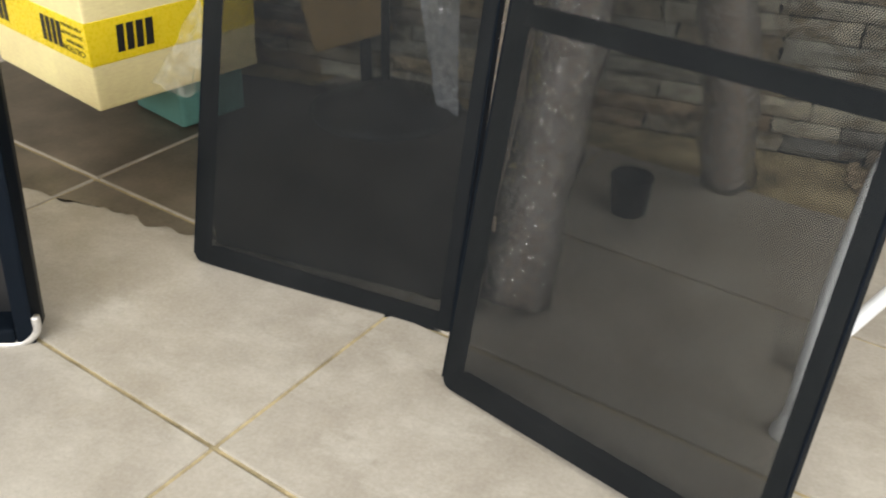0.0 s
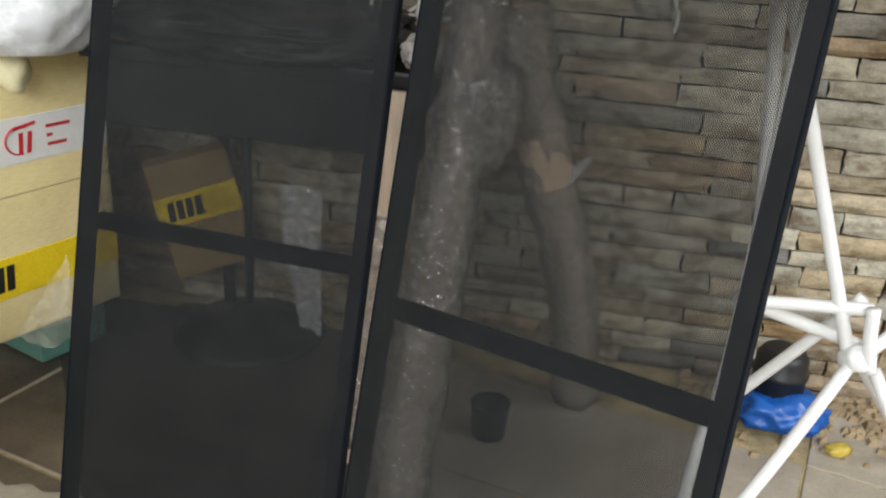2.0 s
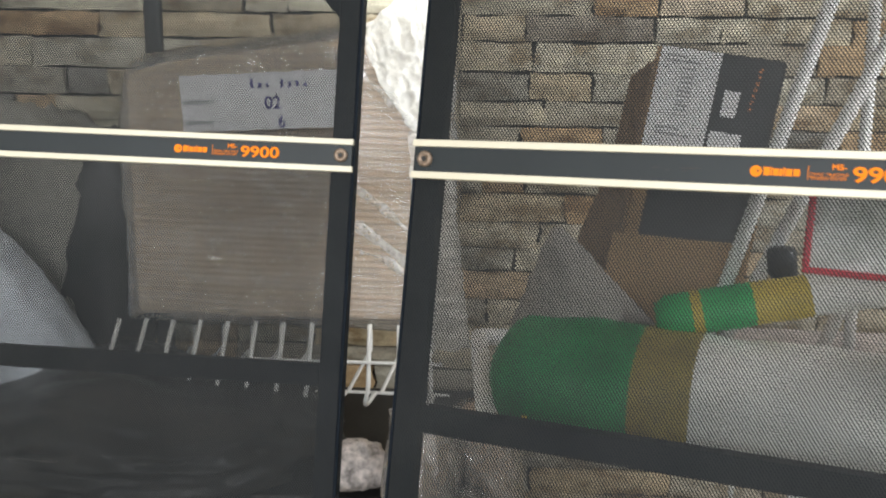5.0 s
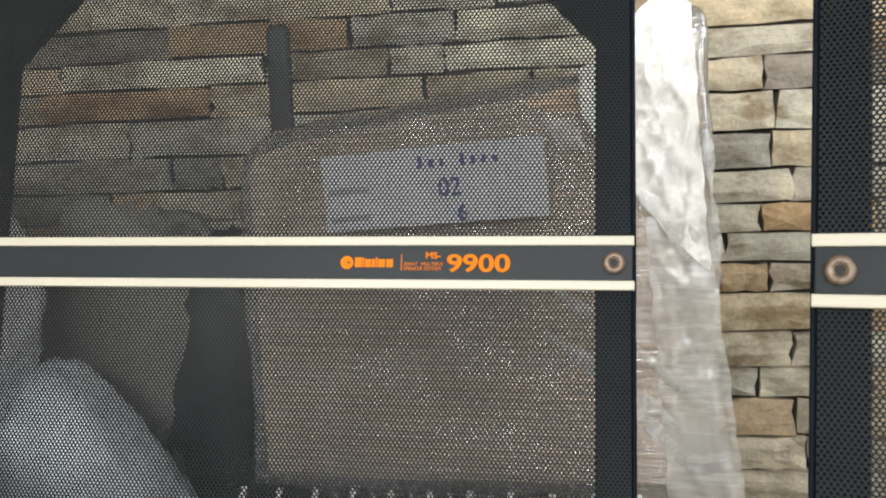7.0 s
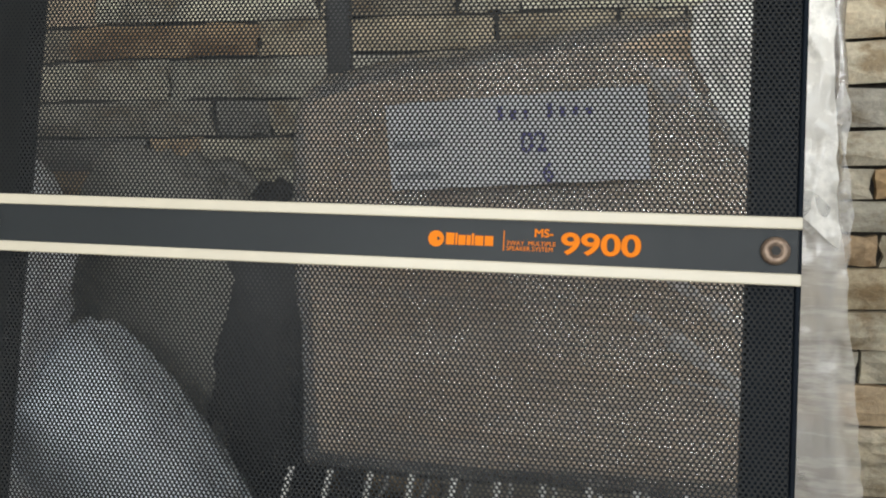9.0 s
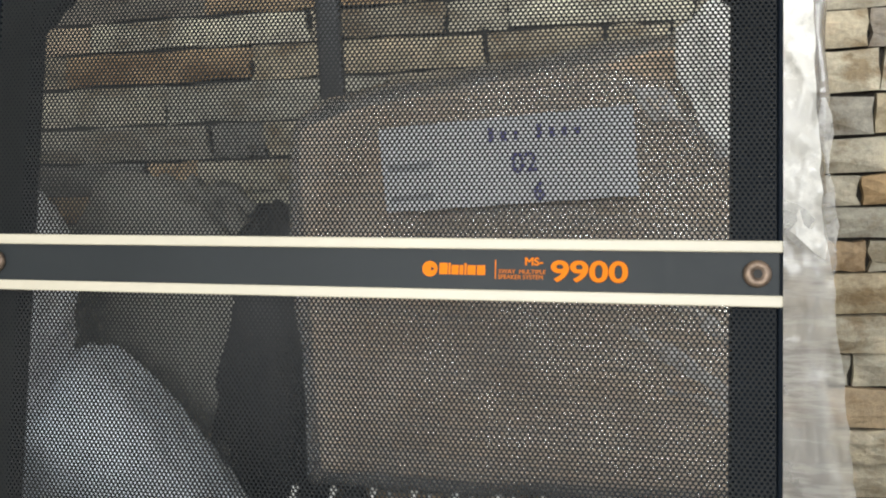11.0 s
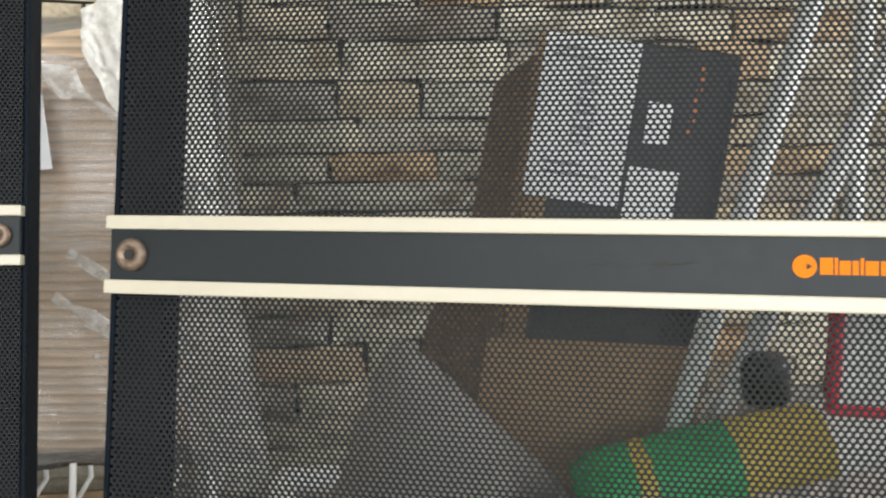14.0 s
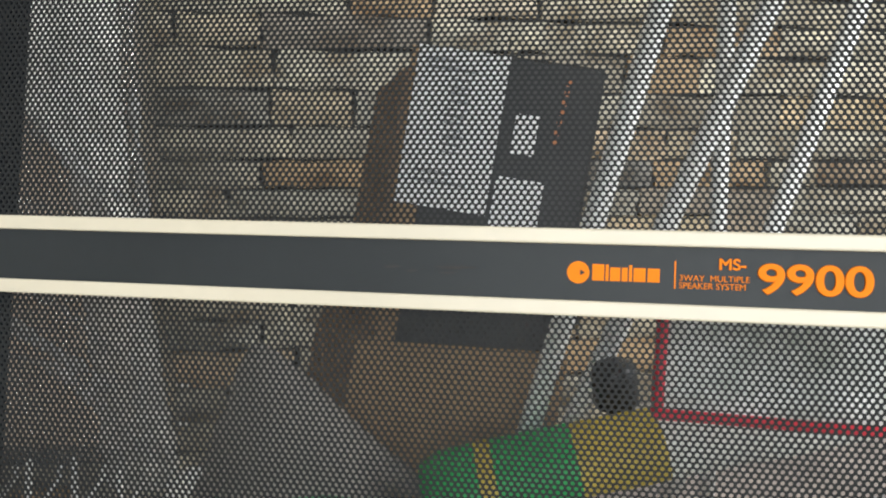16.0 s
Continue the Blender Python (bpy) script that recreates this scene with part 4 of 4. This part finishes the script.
for n_, x_, z_, sx, sz, mat in (("green_print", -0.172, 0.000, 0.010, 0.016, M_GREEN), ("blue_print", -0.148, -0.006, 0.004, 0.022, M_SKY), ("blue_print", -0.148, 0.010, 0.016, 0.007, M_SKY), ("green_print", -0.122, 0.013, 0.013, 0.006, M_GREEN),
                                ("green_print", -0.070, 0.000, 0.012, 0.016, M_GREEN), ("blue_print", -0.040, 0.000, 0.014, 0.012, M_SKY), ("green_print", 0.010, 0.004, 0.016, 0.010, M_GREEN)):
    part(n_, crumple((sx, 0.0035, sz), 91 + x_ * 40, 0.05, 1.5, 3, power=4.0), mat, printed_bag, smooth=True).matrix_local = pose(x_, -0.0395 + 0.012 * max(0.0, -x_ - 0.13) / 0.04, z_)
can = part("black_rubber_cap", lathe([(0.018, 0), (0.021, 0.004), (0.021, 0.035), (0.017, 0.042), (0.010, 0.044)], 24), M_BLACK, smooth=True)
can.matrix_world = pose(0.396, 0.955, 1.026, 0, -8, 10) @ Matrix.Scale(0.62, 4)
tagged(can, "small black rubber cap standing on the green sack roll", "cap")
cone, loops = bmesh.new(), []
for i in range(15):
    f, loop = i / 14, []
    for k in range(36):
        q = 2 * math.pi * k / 36
        d = Vector((math.cos(q), math.sin(q), f * 1.2))
        r = (1 - f) ** 0.85 * (1 + 0.16 * noise.noise(d * 1.7) + 0.22 * (0.5 - abs(noise.noise(d * 3.1)))) + 0.05
        loop.append(cone.verts.new((0.070 * r * math.cos(q) - 0.042 * f ** 0.8, 0.048 * r * math.sin(q), 0.115 * f)))
    loops.append(loop)
for ra, rb_ in zip(loops, loops[1:]):
    for k in range(36):
        cone.faces.new((ra[k], ra[(k + 1) % 36], rb_[(k + 1) % 36], rb_[k]))
cone.faces.new(loops[-1])
cone.faces.new(loops[0][::-1])
greycloth = part("grey_cloth", cone, plain("pale_grey_cloth", (0.29, 0.265, 0.235), 0.8, 0.2, 14, 0.4, 200, 0.001), smooth=True)
greycloth.matrix_world = pose(0.236, 0.990, 0.945)
tagged(greycloth, "bunched grey cloth on the sacks", "cloth")

shelf_board = part("shelf_board", box(0.13, 0.80, 0.02, 0.27, 0, 0.008, 0.001), plain("greyish_cardboard", (0.40, 0.355, 0.335), 0.8, 0.3, 22, 0.2, 160))
shelf_board.matrix_world = pose(0.13, 0.95, 0.897, 0, 0, -3)
tagged(shelf_board, "flat greyish cardboard sheet laid on the tube rack", "cardboard")
strand = part("plastic_strand", tube(arc([(0, 0, 0.06), (0.002, 0.002, 0.04), (-0.003, -0.002, 0.02), (0.003, 0.001, 0.0), (0.001, 0, -0.018)], 6), 0.0022, 8), M_SACK, smooth=True)
strand.matrix_world = pose(0.337, 0.85, 0.845)
tagged(strand, "frayed white plastic strand hanging from the sack", "strand")
BOXM = pose(0.236, 1.026, 0.938, -9.5, 7.5, -18)
open_box = thing("open_carton", BOXM, "open brown carton tilted on the sacks, one flap swung out", "carton")
for n_, b in (("front_panel", plate([(0, -0.012), (0.130, -0.012), (0.130, 0.127), (0, 0.112)], -0.014, -0.010)), ("back_panel", box(0, 0.130, 0.066, 0.070, -0.012, 0.20, 0.001)),
              ("end_panel", box(0.126, 0.130, -0.010, 0.066, -0.012, 0.105, 0.001)), ("bottom_panel", box(0.0, 0.126, -0.010, 0.066, -0.012, -0.008))):
    part(n_, b, M_BROWN, open_box)
# same carton brown, darkened to paint the shade on the flap
flap_ = part("side_flap", plate([(-0.008, -0.012), (0.105, -0.012), (0.100, 0.10), (0.050, 0.175), (0.044, 0.272), (-0.008, 0.285)], -0.002, 0.002), M_SHADECARD, open_box, "brown side flap, its shade put into the colour")
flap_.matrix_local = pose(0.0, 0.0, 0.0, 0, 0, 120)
prod = thing("black_product_box", BOXM, "tilted black cardboard box with white labels in the brown carton", "box")
part("body", box(0.008, 0.124, 0.0, 0.060, -0.006, 0.302, 0.002), M_BLACK, prod)
part("brown_edge", box(0.0025, 0.0072, -0.001, 0.058, -0.006, 0.300, 0.0008), M_BROWN, prod)
wl = part("barcode_label", box(0.007, 0.065, -0.0012, -0.0003, 0.201, 0.301), M_LABEL, prod, "white paper barcode label")
for i in range(11):
    part("barcode_bar", box(0.030, 0.043, -0.0018, -0.0013, 0.236 + i * 0.0045, 0.2372 + i * 0.0045 + (i % 3) * 0.0006), M_PAPERGREY, wl)
for z, x0, x1 in ((0.216, 0.016, 0.050), (0.222, 0.016, 0.040), (0.292, 0.014, 0.034), (0.287, 0.014, 0.046)):
    part("print_bar", box(x0, x1, -0.0018, -0.0013, z, z + 0.0022), M_PAPERGREY, wl)
part("brown_patch", box(0.008, 0.022, -0.0012, -0.0003, 0.10, 0.2005), M_BROWN, prod)
part("small_tag", box(0.074, 0.0885, -0.0012, -0.0003, 0.242, 0.267), M_LABEL, prod)
part("small_tag", box(0.068, 0.098, -0.0012, -0.0003, 0.190, 0.227), M_LABEL, prod)
for i in range(7):
    part("orange_print", box(0.1015 - i * 0.0005, 0.1045 - i * 0.0005, -0.0012, -0.0003, 0.288 - i * 0.0062, 0.2915 - i * 0.0062), M_DULLORANGE, prod)

for p0, p1, r_ in (((0.331, 0.962, 0.956), (0.425, 0.965, 1.29), 0.0066), ((0.349, 0.966, 0.956), (0.500, 0.975, 1.292), 0.0066), ((0.460, 1.02, 0.93), (0.582, 1.02, 1.30), 0.0064), ((0.489, 1.02, 0.92), (0.4785, 1.02, 1.29), 0.0055)):
    pipe = part("white_pipe", tube([p0, p1], r_, 16), M_WHITE, smooth=True)
    tagged(pipe, "white plastic pipe leaning among the sacks", "pipe", "loose white pipes")

frame_ = thing("red_framed_panel", pose(0.389, 0.890, 1.044, -6, 1, -18), "red-rimmed panel with a pale glossy face propped on the sack", "framed panel")
for n_, b in (("rim", box(0, 0.24, -0.005, 0.006, 0, 0.0055, 0.0015)), ("rim", box(0, 0.24, -0.005, 0.006, 0.0705, 0.076, 0.0015)),
              ("rim", box(0, 0.0055, -0.005, 0.006, 0.0055, 0.0705, 0.0015)), ("rim", box(0.2345, 0.24, -0.005, 0.006, 0.0055, 0.0705, 0.0015))):
    part(n_, b, M_RED, frame_)
part("panel", box(0.0055, 0.2345, -0.002, 0.003, 0.0055, 0.0705), plain("pale_green_white_panel", (0.78, 0.84, 0.70), 0.12, 0.55, 34), frame_, "pale greenish glossy panel")

# ---------------------------------------------------------------- on the floor
cup = part("black_cup", lathe([(0.034, 0.0), (0.037, 0.003), (0.042, 0.078), (0.0435, 0.082), (0.040, 0.083), (0.036, 0.02)], 32), M_BLACK, smooth=True)
cup.matrix_world = pose(0.118, 1.222, 0) @ Matrix.Scale(0.87, 4)
tagged(cup, "small black plastic cup on the tiles", "cup")
pot = thing("black_canister", pose(0.66, 1.47, 0.02), "black ribbed plastic canister in torn blue plastic by the wall", "canister")
part("body", lathe([(0.050, 0.0), (0.052, 0.01), (0.052, 0.075), (0.055, 0.078), (0.055, 0.088), (0.050, 0.092), (0.050, 0.115), (0.040, 0.13), (0.030, 0.132)], 36), M_BLACK, pot, smooth=True)
part("blue_wrap", crumple((0.075, 0.055, 0.036), 51, 0.32, 2.4, 4, squash=0.6), M_BLUE, pot, "torn blue plastic", smooth=True).matrix_local = pose(0.01, -0.035, 0.012)

# black loudspeaker cabinet with a pale metal corner
cab = thing("speaker_cabinet", pose(-0.560, 0.503, 0.0, 0, 4.0, 32), "black loudspeaker front panel with recessed face and worn corner guard", "loudspeaker")
part("case", box(-0.42, -0.0, 0.045, 0.065, 0.0, 0.46, 0.005, 2), M_BLACK, cab)
for n_, b in (("front_rim", box(-0.026, 0, 0.0, 0.05, 0.0, 0.46, 0.005, 2)), ("front_rim", box(-0.42, -0.394, 0.0, 0.05, 0.0, 0.46, 0.005, 2)),
              ("front_rim", box(-0.394, -0.026, 0.0, 0.05, 0.0, 0.026, 0.005, 2)), ("front_rim", box(-0.394, -0.026, 0.0, 0.05, 0.434, 0.46, 0.005, 2))):
    part(n_, b, M_FRAME, cab)
part("corner_guard", tube(arc([(-0.055, 0.004, -0.001), (-0.02, 0.004, 0.0), (0.002, 0.004, 0.02), (0.003, 0.004, 0.045)], 6), 0.0062, 10), M_PALEMETAL, cab, "worn metal corner guard", smooth=True)
part("woofer", lathe([(0.15, 0.0), (0.15, 0.012), (0.13, 0.016), (0.06, -0.0), (0.05, 0.004), (0.0, 0.012)], 40), M_BLACK, cab, smooth=True).matrix_local = pose(-0.21, 0.043, 0.22, 90, 0, 0)

scrap = part("plastic_scrap", crumple((0.022, 0.014, 0.011), 71, 0.3, 2.2, 3), plain("yellow_plastic", (0.62, 0.47, 0.08), 0.4), smooth=True)
scrap.matrix_world = pose(0.773, 1.361, 0.010, 0, 0, 25)
tagged(scrap, "crumpled scrap of yellow plastic among the rubble", "plastic scrap")
rubble_rng = random.Random(5)
verts, faces = [], []
for i in range(700):
    x = rubble_rng.uniform(0.48, 1.25)
    y = 1.575 - abs(rubble_rng.gauss(0, 0.085)) * (1.0 if x > 0.45 else 0.45)
    s = rubble_rng.uniform(0.004, 0.013) * (1.5 if rubble_rng.random() < 0.08 else 1)
    base = len(verts)
    for dx, dy, dz in ((-1, -1, 0), (1, -1, 0), (1, 1, 0), (-1, 1, 0), (-0.6, -0.6, 1.2), (0.7, -0.5, 1.1), (0.5, 0.7, 1.3), (-0.7, 0.5, 1.0)):
        verts.append((x + dx * s * rubble_rng.uniform(0.6, 1.1), y + dy * s * rubble_rng.uniform(0.6, 1.1), dz * s * rubble_rng.uniform(0.6, 1.0)))
    for f in ((3, 2, 1, 0), (4, 5, 6, 7), (0, 1, 5, 4), (1, 2, 6, 5), (2, 3, 7, 6), (3, 0, 4, 7)):
        faces.append([base + k for k in f])
rme = bpy.data.meshes.new("rubble")
rme.from_pydata(verts, [], faces)
rme.materials.append(M_RUBBLE)
tagged(new("rubble", rme), "tan mortar crumbs and rubble along the wall foot", "rubble", kind="stuff")

# ---------------------------------------------------------------- floor tiles
TILE, TLONG, TDIR, A0 = 0.352, 0.704, -13.0, (-0.218, 0.433)
tile_rng = random.Random(3)
g2 = (TILE - 0.007) / 2
g1 = (TLONG - 0.007) / 2
tile_me = None
grime_shade_v, grime_shade_f = [], []
for i in range(-6, 7):
    for j in range(-13, 6):
        m = pose(A0[0], A0[1], 0, 0, 0, TDIR) @ pose((i + 0.5) * TLONG, (j + 0.5) * TILE, tile_rng.uniform(-0.0008, 0.0004))
        p = m.translation
        far = [m @ Vector((a * g1, c * g2, 0)) for a in (-1, 1) for c in (-1, 1)]
        if max(q.y for q in far) > 1.72 or min(q.y for q in far) < -3.32 or min(q.x for q in far) < -3.12 or max(q.x for q in far) > 3.02:
            continue
        if tile_me is None:
            first = part("tile", box(-g1, g1, -g2, g2, -0.008, 0.0, 0.0022, 2), M_TILE, floor)
            tile_me = first.data
            first.matrix_world = m
        else:
            t_ = new("tile", tile_me)
            t_.parent = floor
            t_.matrix_world = m
        # brown layer: grime at its front edge, painted shade further back under the table
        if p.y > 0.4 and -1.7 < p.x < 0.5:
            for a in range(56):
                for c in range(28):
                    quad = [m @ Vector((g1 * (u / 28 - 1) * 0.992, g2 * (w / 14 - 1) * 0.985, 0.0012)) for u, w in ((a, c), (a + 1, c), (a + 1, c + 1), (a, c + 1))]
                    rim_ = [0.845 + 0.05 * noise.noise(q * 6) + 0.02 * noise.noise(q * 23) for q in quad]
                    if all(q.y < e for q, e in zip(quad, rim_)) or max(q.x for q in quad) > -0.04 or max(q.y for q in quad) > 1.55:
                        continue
                    k = len(grime_shade_v)
                    grime_shade_v += [(q.x, max(q.y, e), q.z) for q, e in zip(quad, rim_)]
                    grime_shade_f.append((k, k + 1, k + 2, k + 3))
grime_shade_me = bpy.data.meshes.new("floor_grime")
grime_shade_me.from_pydata(grime_shade_v, [], grime_shade_f)
grime_shade_me.materials.append(plain("dark_brown_grime_shade", (0.125, 0.102, 0.078), 0.4, 0.6, 7, 0.3, 120, 0.001))
tagged(new("floor_grime", grime_shade_me), "dark brown grime and painted shade on the tiles under the table", "grime", kind="stuff")

# ---------------------------------------------------------------- stones of the back wall
stone_rng = random.Random(12)
variants = []
for k in range(14):
    bm = bmesh.new()
    nx, nz = 5, 3
    grid = [[None] * (nz + 1) for _ in range(nx + 1)]
    for a in range(nx + 1):
        for b in range(nz + 1):
            u, w = a / nx - 0.5, b / nz - 0.5
            edge = (a in (0, nx)) or (b in (0, nz))
            jx = stone_rng.uniform(-0.018, 0.018) if a in (0, nx) else 0
            jz = stone_rng.uniform(-0.05, 0.05) if b in (0, nz) else 0
            grid[a][b] = bm.verts.new((u + jx, stone_rng.uniform(0.25, 0.45) if edge else stone_rng.uniform(-0.25, 0.12), w + jz))
    for a in range(nx):
        for b in range(nz):
            bm.faces.new((grid[a][b], grid[a + 1][b], grid[a + 1][b + 1], grid[a][b + 1]))
    rim = [grid[a][0] for a in range(nx + 1)] + [grid[nx][b] for b in range(1, nz + 1)] + [grid[a][nz] for a in range(nx - 1, -1, -1)] + [grid[0][b] for b in range(nz - 1, 0, -1)]
    back = [bm.verts.new((v.co.x, 1.6, v.co.z)) for v in rim]
    for q in range(len(rim)):
        r2 = (q + 1) % len(rim)
        bm.faces.new((rim[q], back[q], back[r2], rim[r2]))
    bmesh.ops.recalc_face_normals(bm, faces=bm.faces[:])
    me = bpy.data.meshes.new("stone")
    bm.to_mesh(me)
    bm.free()
    me.materials.append(M_STONE)
    variants.append(me)

rest_v, rest_f, placed = [], [], 0
z = 0.0
while z < 2.3:
    h = stone_rng.choice((0.036, 0.040, 0.042, 0.044, 0.048))
    x = -1.75 + stone_rng.uniform(-0.1, 0)
    while x < 1.9:
        ln = stone_rng.choice((0.07, 0.10, 0.13, 0.16, 0.20, 0.24, 0.28))
        me = stone_rng.choice(variants)
        flip = stone_rng.choice((-1, 1))
        proud = stone_rng.uniform(-0.005, 0.005)
        m = Matrix.Translation((x + ln / 2, WALL_Y - 0.014 + proud, z + h / 2)) @ Matrix.Diagonal(((ln - 0.0035) * flip, 0.012, h - 0.0032, 1))
        near = -0.60 < x + ln / 2 < 0.62 and 0.42 < z < 1.52
        if near and placed < 300:
            s_ = new("stone", me)
            s_.parent = wall_back
            s_.matrix_world = m
            placed += 1
        else:
            base = len(rest_v)
            rest_v += [tuple(m @ v.co) for v in me.vertices]
            rest_f += [[base + q for q in (p.vertices if flip > 0 else reversed(p.vertices))] for p in me.polygons]
        x += ln
    z += h
sme = bpy.data.meshes.new("stone_facing")
sme.from_pydata(rest_v, [], rest_f)
sme.materials.append(M_STONE)
so = new("stone_facing", sme)
so.parent = wall_back
tagged(so, kind="stuff")
